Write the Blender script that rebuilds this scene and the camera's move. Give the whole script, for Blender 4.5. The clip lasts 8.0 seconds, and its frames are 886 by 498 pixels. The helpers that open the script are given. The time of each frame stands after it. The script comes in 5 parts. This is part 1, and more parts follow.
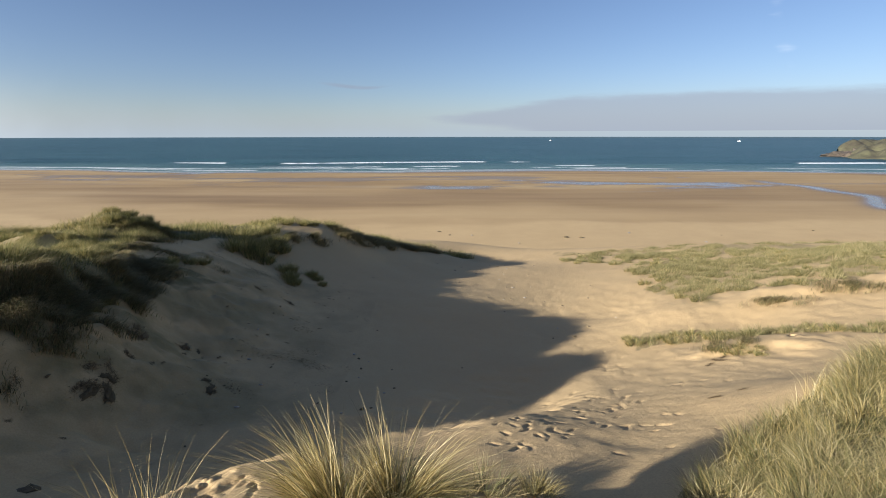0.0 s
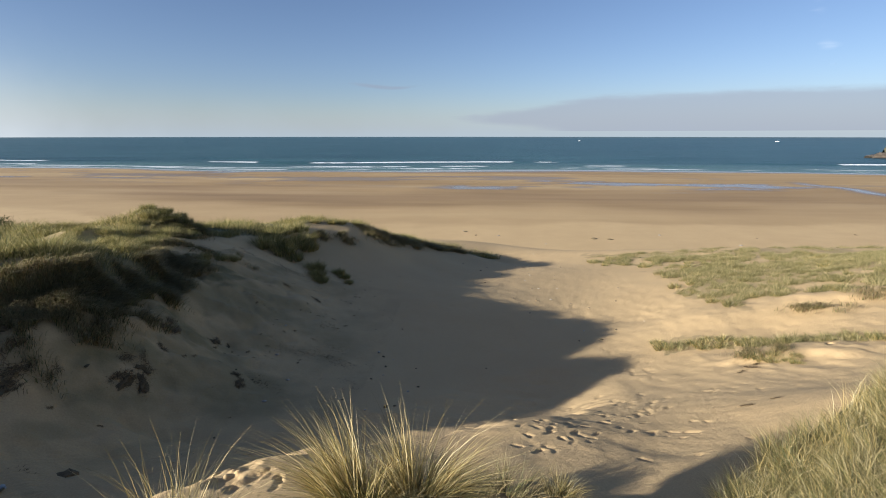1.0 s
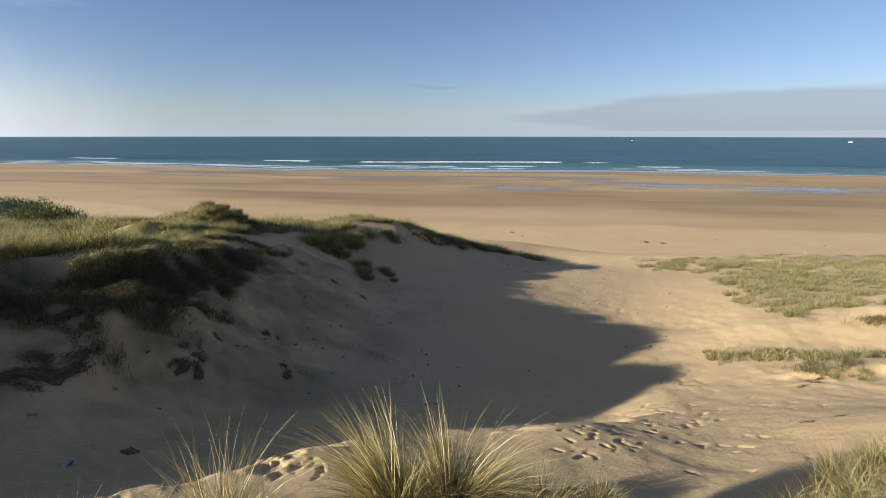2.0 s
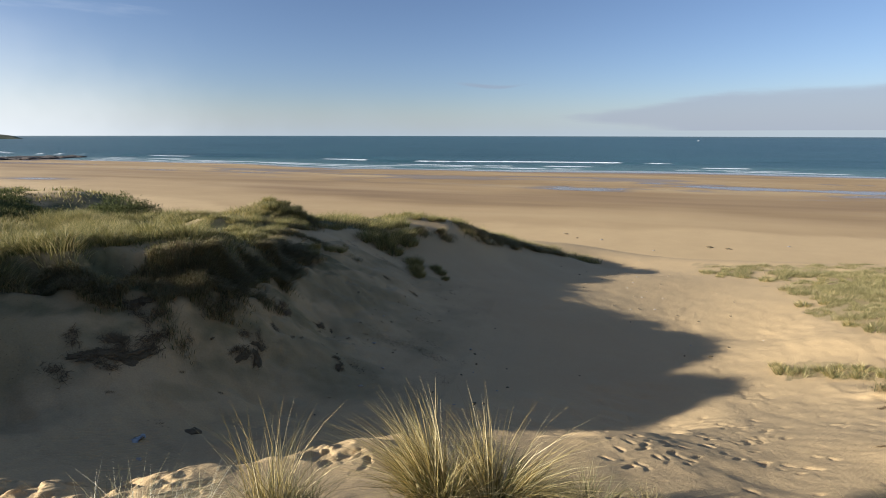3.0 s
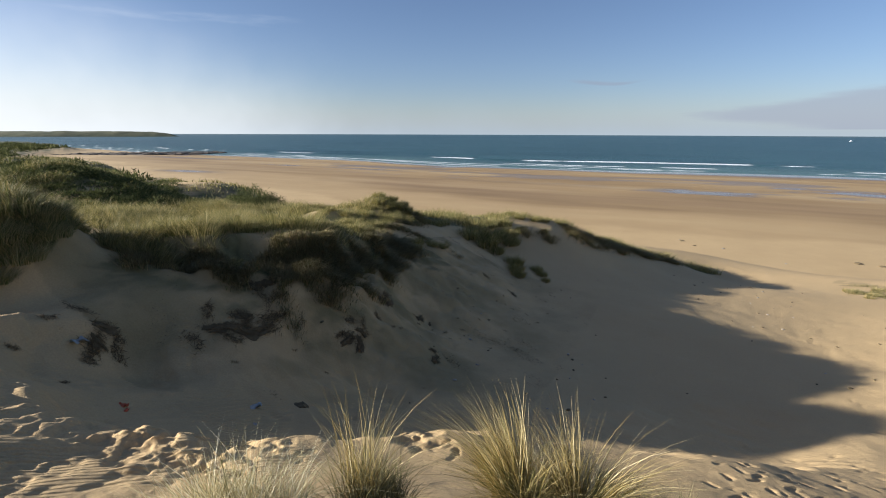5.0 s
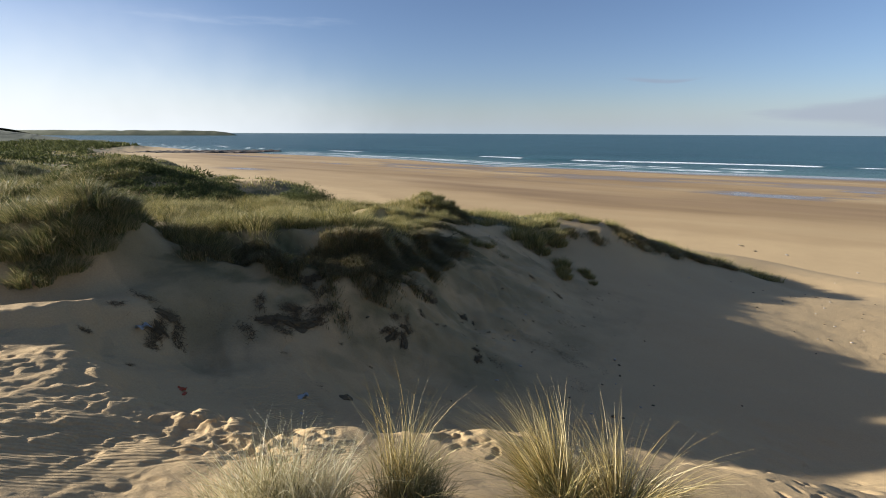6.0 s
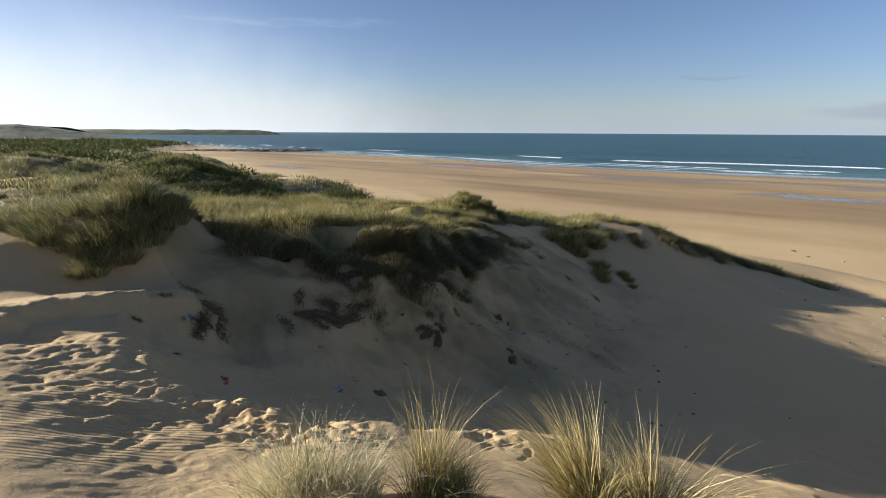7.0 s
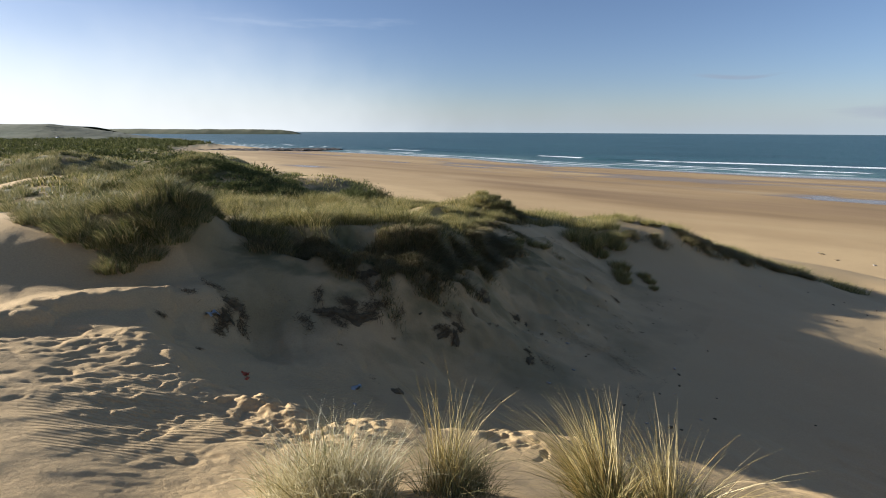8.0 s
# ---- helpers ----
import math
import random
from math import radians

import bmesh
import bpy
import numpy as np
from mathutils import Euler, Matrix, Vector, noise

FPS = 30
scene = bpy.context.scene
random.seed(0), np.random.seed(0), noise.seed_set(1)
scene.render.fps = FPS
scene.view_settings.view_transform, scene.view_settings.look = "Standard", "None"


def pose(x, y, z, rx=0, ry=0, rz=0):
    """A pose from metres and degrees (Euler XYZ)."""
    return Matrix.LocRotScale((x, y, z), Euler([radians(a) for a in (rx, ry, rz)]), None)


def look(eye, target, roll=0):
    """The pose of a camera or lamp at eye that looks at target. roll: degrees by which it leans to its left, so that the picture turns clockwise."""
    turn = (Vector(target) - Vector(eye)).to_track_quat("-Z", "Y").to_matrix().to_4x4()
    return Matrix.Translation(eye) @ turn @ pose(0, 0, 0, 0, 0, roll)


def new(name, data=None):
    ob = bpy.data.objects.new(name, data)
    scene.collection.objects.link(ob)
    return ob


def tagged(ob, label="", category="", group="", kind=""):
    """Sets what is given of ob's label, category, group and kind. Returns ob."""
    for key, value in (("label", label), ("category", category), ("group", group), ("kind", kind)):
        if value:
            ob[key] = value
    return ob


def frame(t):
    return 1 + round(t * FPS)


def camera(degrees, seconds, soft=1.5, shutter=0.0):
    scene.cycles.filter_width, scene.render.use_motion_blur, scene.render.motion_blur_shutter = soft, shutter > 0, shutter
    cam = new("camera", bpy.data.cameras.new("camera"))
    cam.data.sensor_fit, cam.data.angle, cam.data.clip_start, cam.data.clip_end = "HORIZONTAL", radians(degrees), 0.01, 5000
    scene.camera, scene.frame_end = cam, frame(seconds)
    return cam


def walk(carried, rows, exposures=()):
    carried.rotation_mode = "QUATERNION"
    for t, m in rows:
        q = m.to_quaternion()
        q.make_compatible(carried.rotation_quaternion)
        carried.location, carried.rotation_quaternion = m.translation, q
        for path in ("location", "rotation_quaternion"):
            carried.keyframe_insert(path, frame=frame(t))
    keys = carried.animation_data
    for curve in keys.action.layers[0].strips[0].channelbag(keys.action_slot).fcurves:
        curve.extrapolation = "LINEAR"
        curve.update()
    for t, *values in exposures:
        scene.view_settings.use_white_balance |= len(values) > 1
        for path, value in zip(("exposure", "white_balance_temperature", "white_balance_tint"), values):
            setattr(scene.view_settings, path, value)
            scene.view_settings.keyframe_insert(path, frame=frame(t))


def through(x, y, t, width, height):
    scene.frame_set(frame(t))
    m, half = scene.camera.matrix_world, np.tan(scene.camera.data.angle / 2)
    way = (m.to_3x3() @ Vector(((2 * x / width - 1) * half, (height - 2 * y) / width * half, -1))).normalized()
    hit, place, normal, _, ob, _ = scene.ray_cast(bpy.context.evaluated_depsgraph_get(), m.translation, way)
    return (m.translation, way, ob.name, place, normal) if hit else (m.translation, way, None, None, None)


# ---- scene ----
# The eye stands on a dune, 17 m over the sea; +y looks out to sea, the sun is low to the west of it (-x).
EYE = 17.0
cam = camera(83.6, 8.0, soft=1.0)
# seconds, metres aside, metres ahead, yaw, pitch, roll
ROWS = [
    (0.0, 0.0, 0.0, 0.0, -12.95, -0.065),
    (0.5, 0.006, -0.003, 1.14, -12.95, -0.039),
    (1.0, 0.016, -0.008, 3.10, -12.96, 0.000),
    (1.5, 0.029, -0.014, 5.58, -12.97, 0.026),
    (3.0, 0.076, -0.038, 14.72, -13.05, 0.107),
    (3.5, 0.091, -0.046, 17.72, -13.09, 0.134),
    (4.0, 0.108, -0.054, 20.97, -13.12, 0.160),
    (4.5, 0.123, -0.062, 23.91, -13.16, 0.182),
    (6.0, 0.166, -0.083, 32.26, -13.31, 0.240),
    (6.5, 0.178, -0.089, 34.55, -13.36, 0.257),
    (7.0, 0.189, -0.094, 36.58, -13.40, 0.267),
    (7.5, 0.196, -0.098, 37.99, -13.43, 0.276),
    (8.0, 0.200, -0.100, 38.78, -13.45, 0.280),
]


def cam_pose(x, y, yaw, pitch, roll):
    return pose(x, y, EYE, 0, 0, yaw) @ pose(0, 0, 0, 90 + pitch) @ pose(0, 0, 0, 0, 0, roll)


walk(cam, [(t, cam_pose(x, y, yaw, pitch, roll)) for t, x, y, yaw, pitch, roll in ROWS])

# ---------------------------------------------------------------- sky and sun
SUN_AZ, SUN_EL = 120.0, 16.4          # degrees to the left of +y, degrees up
sun_dir = Vector((-math.sin(radians(SUN_AZ)) * math.cos(radians(SUN_EL)),
                  math.cos(radians(SUN_AZ)) * math.cos(radians(SUN_EL)), math.sin(radians(SUN_EL))))
world = bpy.data.worlds.new("world")
scene.world = world
world.use_nodes = True
wn = world.node_tree
sky = wn.nodes.new("ShaderNodeTexSky")
sky.sky_type, sky.sun_disc = "NISHITA", False
sky.sun_elevation, sky.sun_rotation = radians(SUN_EL), radians(-SUN_AZ)
sky.air_density, sky.dust_density, sky.ozone_density, sky.altitude = 0.8, 0.7, 3.0, 0
wn.nodes["Background"].inputs["Strength"].default_value = 0.064
tint = wn.nodes.new("ShaderNodeMix")
tint.data_type, tint.blend_type = "RGBA", "MULTIPLY"
tint.inputs[0].default_value, tint.inputs[7].default_value = 1.0, (1.06, 0.972, 1.005, 1)
wn.links.new(sky.outputs[0], tint.inputs[6])
wn.links.new(tint.outputs[2], wn.nodes["Background"].inputs[0])
sun_data = bpy.data.lights.new("sun", "SUN")
sun_data.energy, sun_data.angle, sun_data.color = 5.0, radians(0.6), (0.985, 0.958, 0.905)
sun = new("sun", sun_data)
sun.matrix_world = look(sun_dir * 100, (0, 0, 0))
scene.view_settings.exposure = 1.07


# ---------------------------------------------------------------- noise
def lattice(ix, iy, seed):
    h = (ix.astype(np.int64) * 374761393 + iy.astype(np.int64) * 668265263 + seed * 974711) & 0x7FFFFFFF
    h = ((h ^ (h >> 13)) * 1274126177) & 0x7FFFFFFF
    h = (h ^ (h >> 16)) & 0xFFFF
    return h / 32767.5 - 1.0


def smooth_noise(x, y, seed=0):
    ix, iy = np.floor(x), np.floor(y)
    fx, fy = x - ix, y - iy
    fx, fy = fx * fx * fx * (fx * (6 * fx - 15) + 10), fy * fy * fy * (fy * (6 * fy - 15) + 10)
    a, b = lattice(ix, iy, seed), lattice(ix + 1, iy, seed)
    c, d = lattice(ix, iy + 1, seed), lattice(ix + 1, iy + 1, seed)
    return (a + (b - a) * fx) * (1 - fy) + (c + (d - c) * fx) * fy


def fbm(x, y, scale, octaves=4, seed=0, gain=0.5):
    total, amp, f = np.zeros_like(x, dtype=float), 1.0, 1.0 / scale
    for k in range(octaves):
        total = total + amp * smooth_noise(x * f + 17.3 * k, y * f - 9.1 * k, seed + k)
        amp, f = amp * gain, f * 2.03
    return total


def step(a, b, v):
    s = np.clip((v - a) / (b - a), 0, 1)
    return s * s * (3 - 2 * s)


def inside(x, y, poly):
    hit = np.zeros(np.shape(x), bool)
    for (x0, y0), (x1, y1) in zip(poly, poly[1:] + poly[:1]):
        cross = ((y0 > y) != (y1 > y)) & (x < (x1 - x0) * (y - y0) / (y1 - y0 + 1e-12) + x0)
        hit ^= cross
    return hit


# ---------------------------------------------------------------- the lie of the land
# Spot heights by landform: metres right, metres ahead, metres below (-) the eye.
HOLLOW_FLOOR = [(-0.45, 7.5, -4.72), (1.0, 7.1, -4.45), (4.2, 12.5, -6.2), (4.2, 17.6, -6.8), (-0.1, 19.0, -6.25), (-0.1, 16.7, -6.3),
                (-2.9, 12.6, -6.1), (-5.6, 7.8, -5.3), (-5.9, 6.1, -4.8), (-6.6, 4.8, -4.0), (-2.6, 8.6, -5.5), (0.6, 10.8, -6.0), (3.8, 20.8, -6.9),
                (6.6, 17.6, -6.6), (0.6, 23.2, -6.9), (2.6, 33.5, -8.7), (4.8, 35.0, -8.7), (4.2, 28.0, -7.6)]
BANK_CREST = [(-10.6, 15.2, -3.02), (-9.4, 19.3, -3.9), (-8.05, 23.7, -4.2), (-6.25, 25.2, -4.5), (-3.65, 29.3, -6.2),
              (-0.2, 33.0, -7.9), (1.9, 35.2, -8.8), (-9.5, 7.1, -2.42), (-8.9, 7.8, -2.52), (-8.25, 8.35, -2.62), (-7.9, 9.2, -2.75), (-8.0, 10.5, -2.98),
              (-8.3, 11.9, -3.27), (-8.7, 13.6, -3.62), (-10.5, 9.5, -2.62), (-10.2, 6.2, -2.45),
              (-13.3, 13.6, -3.1), (-19.2, 17.5, -3.7), (-14.0, 22.0, -4.4), (-10.0, 29.0, -6.0), (-18.0, 9.0, -3.0),
              (-20.0, 30.0, -6.6), (-27.0, 33.0, -7.4), (-14.0, 32.5, -7.0)]
BANK_FACE = [(-8.3, 6.75, -2.95), (-7.4, 7.45, -3.38), (-6.95, 8.3, -3.7), (-6.74, 9.6, -3.9), (-7.0, 11.0, -4.0), (-7.6, 13.2, -4.0), (-7.3, 5.6, -3.8), (-7.3, 19.2, -4.9), (-6.3, 11.1, -4.9), (-5.25, 22.4, -5.4),
             (-7.8, 14.0, -3.9), (-3.0, 24.3, -6.3), (-4.4, 16.0, -5.9), (-8.3, 5.7, -3.2), (-0.8, 28.0, -7.2)]
SHELF = [(-13.3, 7.2, -2.75), (-11.0, 4.6, -2.5), (-11.2, 3.3, -2.1), (-12.5, 3.2, -1.8), (-12.8, 0.0, -1.75), (-9.02, 2.64, -2.46), (-8.77, 1.55, -2.36), (-8.53, 3.45, -2.62), (-9.8, 2.75, -2.72), (-9.2, 3.7, -2.76), (-8.6, 4.0, -2.73), (-9.8, 1.6, -2.55), (-10.6, 2.6, -2.5),
         (-7.5, 2.48, -2.72), (-7.6, 1.75, -2.61), (-7.8, 4.5, -3.6), (-6.19, 2.29, -2.88), (-5.18, 1.13, -2.69), (-5.03, 1.97, -2.97), (-6.62, 1.03, -2.6),
         (-3.97, 1.37, -2.79), (-3.97, 0.45, -2.37), (-4.66, 2.73, -3.1), (-4.5, 3.65, -3.42), (-3.26, 4.18, -3.52), (-2.54, 5.21, -3.69),
         (-9.5, 0.5, -2.45), (-15.0, 0.0, -2.4), (-12.0, -2.0, -2.5)]
NEAR_SLOPE = [(0.0, 0.0, -1.65), (0.0, -5.0, -1.3), (4.0, -4.0, -1.3), (-4.0, -3.0, -1.8), (-0.5, 2.4, -2.3), (-1.6, 1.9, -2.26),
              (-1.9, 2.9, -2.92), (-0.4, 3.4, -3.0), (-2.2, 4.05, -3.5), (-0.5, 5.8, -4.15), (1.15, 4.7, -3.72), (1.6, 6.0, -4.12), (-2.8, 1.1, -2.53), (-2.2, 0.6, -2.1)]
EAST_SIDE = [(1.8, 3.8, -3.4), (3.0, 4.5, -3.35), (4.2, 5.3, -3.4), (5.2, 6.0, -3.25), (6.4, 6.4, -3.1), (4.0, 7.0, -4.25),
             (2.95, 5.9, -4.02), (6.7, 8.7, -4.5), (8.7, 12.2, -5.35), (6.6, 10.6, -5.2), (7.7, 16.3, -5.9), (11.9, 27.6, -7.1),
             (15.5, 23.3, -5.9), (17.5, 19.2, -4.8), (10.7, 15.7, -5.4), (9.0, 14.4, -5.75), (6.7, 34.3, -8.5), (9.0, 24.0, -6.9),
             (3.0, 1.0, -1.9), (8.0, 3.0, -2.2), (14.0, 8.0, -3.4), (25.0, 16.0, -4.0), (24.0, 27.0, -6.0), (12.0, 12.0, -4.7)]
SPOTS = np.array(HOLLOW_FLOOR + BANK_CREST + BANK_FACE + SHELF + NEAR_SLOPE + EAST_SIDE)


def kernel(d2):
    return np.sqrt(d2 + 0.3)


def solve_land():
    p = SPOTS[:, :2]
    d2 = ((p[:, None] - p[None]) ** 2).sum(-1)
    k = kernel(d2) - 0.02 * np.eye(len(p))
    mean = SPOTS[:, 2].mean()
    return np.linalg.solve(k, SPOTS[:, 2] - mean), mean


LAND_W, LAND_MEAN = solve_land()


def dune_foot(x):
    """The line along which the dunes end and the beach begins."""
    line = 50 - 10 * step(-10, -26, x) + np.maximum(0, -20 - x) * 0.31 + np.maximum(0, -310 - x) * 0.5 + 1.8 * np.sin(x * 0.11) + 1.0 * np.sin(x * 0.31 + 1)
    return np.minimum(line, shore(x) - 30)


def shore(x):
    """The water's edge."""
    return 251 + 7 * np.sin(x * 0.021 + 0.6) + 12 * np.exp(-((x + 190) / 45) ** 2) + 0.10 * np.maximum(0, -210 - x) - 0.12 * np.maximum(0, x - 150)


# rounded dunes of the field to the west: middle, height, half widths
DUNE_HUMPS = [(-42, 10.0, 1.3, 10, 5), (-38, 20, 2.3, 10, 8), (-44, 33, 1.0, 9, 6), (-62, 27, 2.0, 13, 10), (-86, 20, 2.6, 18, 12), (-58, 8, 2.0, 10, 8), (-118, 40, 2.4, 26, 16), (-27, 6, 0.8, 7, 6), (-48, 12, 2.4, 12, 7)]
NEAR_HUMPS = [(-27.0, 13.2, 2.1, 4.4, 3.8), (-10.95, 4.4, 1.25, 0.85, 1.1), (-12.3, 17.6, 0.35, 1.0, 0.9), (-38.0, 9.0, 1.7, 9.0, 4.6)]
TURF_LUMP = (-11.55, 17.9, 0.40, 0.95, 0.75)    # the shaggy knoll on the bank's crest


def outer_land(x, y):
    yf, ys = dune_foot(x), shore(x)
    s = (y - yf) / (ys - yf)
    beach = 2.5 - 2.45 * np.clip(s, 0, 1.0) ** 0.9 - np.clip(s - 1, 0, 3) * 2.2
    beach = beach + step(0.2, 0.5, s) * step(1.1, 0.8, s) * 0.05 * fbm(x, y * 3.0, 45, 2, 5)
    dune = 10.7 + 0.6 * fbm(x, y, 16, 3, 40)
    for hx, hy, high, rx, ry in DUNE_HUMPS:
        dune = dune + high * np.exp(-((x - hx) / rx) ** 2 - ((y - hy) / ry) ** 2)
    dune = dune - 6.0 * step(-120, -240, x)
    dune = dune - 6.0 * step(-6, 12, x) * step(18, 34, y) + 3.0 * step(0, -60, y) * step(-60, -20, x)
    w = step(yf - 14, yf + 1.5, y)
    return (dune * (1 - w) + beach * w) - 40 * step(900, 2000, np.hypot(x, y)) * step(300, 700, y)


def land(x, y):
    """The height of the ground over the sea, without its small relief."""
    x, y = np.asarray(x, float), np.asarray(y, float)
    out = outer_land(x, y)
    near = (x * x + y * y) < 60 ** 2
    xn, yn = x[near], y[near]
    z = np.full(xn.shape, LAND_MEAN)
    for (px, py, _), w in zip(SPOTS, LAND_W):
        z += w * kernel((xn - px) ** 2 + (yn - py) ** 2)
    r = np.hypot(xn, yn)
    for hx, hy, high, rx, ry in NEAR_HUMPS:
        z += high * np.exp(-((xn - hx) / rx) ** 2 - ((yn - hy) / ry) ** 2)
    hx, hy, high, rx, ry = TURF_LUMP
    z += high * np.exp(-(((xn - hx) / rx) ** 2 + ((yn - hy) / ry) ** 2) ** 2)
    w = 1 - step(37, 52, r)
    out[near] = out[near] * (1 - w) + (EYE + z) * w
    return out


# footprints and trodden hollows: middle, half extents of each field and how many
TRODDEN = [(-6.3, 1.9, 2.4, 1.2, 190), (-7.6, 1.5, 1.3, 0.9, 70), (-5.0, 2.6, 1.3, 0.5, 80), (-3.9, 3.2, 0.8, 0.4, 50), (-2.7, 4.5, 0.8, 0.35, 50), (-4.3, 2.5, 1.0, 0.35, 50),
           (1.3, 7.4, 1.9, 1.4, 56), (2.8, 9.2, 1.8, 1.9, 64), (4.5, 12.8, 0.8, 2.6, 45), (2.2, 6.6, 1.8, 1.1, 18), (4.2, 20.0, 1.4, 4.5, 40), (5.2, 9.2, 1.2, 1.2, 16), (2.6, 28.5, 1.6, 3.2, 40)]


def tread(x, y):
    rng = np.random.default_rng(8)
    dz = np.zeros_like(x)
    for cx, cy, ex, ey, n in TRODDEN:
        sel = np.where((abs(x - cx) < ex + 0.8) & (abs(y - cy) < ey + 0.8))[0]
        if not len(sel):
            continue
        xs, ys = x[sel], y[sel]
        add = np.zeros(len(sel))
        fresh = 1.8 if cx < 0 and ey < 0.6 else 1.0      # deeper along the shelf's trodden brink
        for k in range(n):
            u0, v0 = rng.normal(0, 0.45, 2)
            px, py = cx + ex * np.clip(u0, -1, 1), cy + ey * np.clip(v0, -1, 1)
            if cx < 0:      # the shelf: old, wind-softened prints
                a, long, stretch = rng.normal(1.2, 0.45), rng.uniform(0.07, 0.19), rng.uniform(0.34, 0.55)
                deep, rim, square = rng.uniform(0.008, 0.021), 0.16, rng.uniform(1.0, 2.0)
            else:
                a, long, stretch = rng.normal(1.1, 0.5), rng.uniform(0.055, 0.10), 0.5
                deep, rim, square = rng.uniform(0.012, 0.034), 0.03, 2.0
            near = np.where((abs(xs - px) < 0.5) & (abs(ys - py) < 0.5))[0]
            dx, dy = xs[near] - px, ys[near] - py
            dx, dy = dx + 0.035 * np.sin(dy * 21 + k) + 0.012 * np.sin(dy * 47 - k), dy + 0.035 * np.sin(dx * 17 + 2 * k) + 0.012 * np.sin(dx * 53 + k)
            u, v = (dx * math.cos(a) + dy * math.sin(a)) / long, (dy * math.cos(a) - dx * math.sin(a)) / (stretch * long)
            q = u * u + v * v
            heel = np.exp(-((np.sqrt(q) - 1.5) / 0.45) ** 2) * np.clip(0.35 + 0.65 * u / (np.sqrt(q) + 0.01), 0, 1)
            add[near] += fresh * deep * (-1.1 * np.exp(-q ** square) + rim * heel)
        dz[sel] += np.clip(add, -0.055 if cx > 0 else -0.024 * fresh, 0.010 * fresh)
    return dz


SHELF_LIP = [(-8.3, 3.2), (-7.2, 2.75), (-6.2, 2.7), (-5.4, 3.1), (-4.2, 3.35), (-3.4, 3.9), (-2.9, 4.5), (-2.3, 5.2), (-1.6, 5.8), (-0.9, 6.3), (-0.2, 6.9), (0.6, 7.4), (2.0, 8.6), (3.4, 10.0)]
TURF_LIP = [(-11.2, 6.1), (-10.3, 6.5), (-9.45, 7.0), (-8.85, 7.7), (-8.2, 8.25), (-7.85, 9.1), (-7.95, 10.4), (-8.25, 11.8), (-8.65, 13.4), (-8.6, 14.6)]


def off_line(x, y, line):
    """Signed distance to an open line, plus on its right-hand side."""
    best, sign = np.full(np.shape(x), 1e9), np.ones(np.shape(x))
    for (x0, y0), (x1, y1) in zip(line, line[1:]):
        ux, uy = x1 - x0, y1 - y0
        f = np.clip(((x - x0) * ux + (y - y0) * uy) / (ux * ux + uy * uy), 0, 1)
        d = np.hypot(x - x0 - f * ux, y - y0 - f * uy)
        m = d < best
        best = np.where(m, d, best)
        sign = np.where(m, np.sign((x - x0) * uy - (y - y0) * ux), sign)
    return best * sign


def turf_lip(x, y):
    """The matted edge of the bank's top, standing a little over a scoured face."""
    dz = np.zeros_like(x)
    sel = np.where((x > -13) & (x < -5.5) & (y > 4.5) & (y < 16))[0]
    if len(sel):
        xs, ys = x[sel], y[sel]
        d = off_line(xs, ys, TURF_LIP) + 0.22 * fbm(xs, ys, 0.7, 3, 38)
        ends = step(-11.0, -9.8, xs) * step(14.0, 11.8, ys)
        dz[sel] = ends * (0.17 * step(0.12, -0.04, d) * step(-1.5, -0.3, d) - 0.46 * np.exp(-((d - 0.42) / 0.30) ** 2))
    return dz


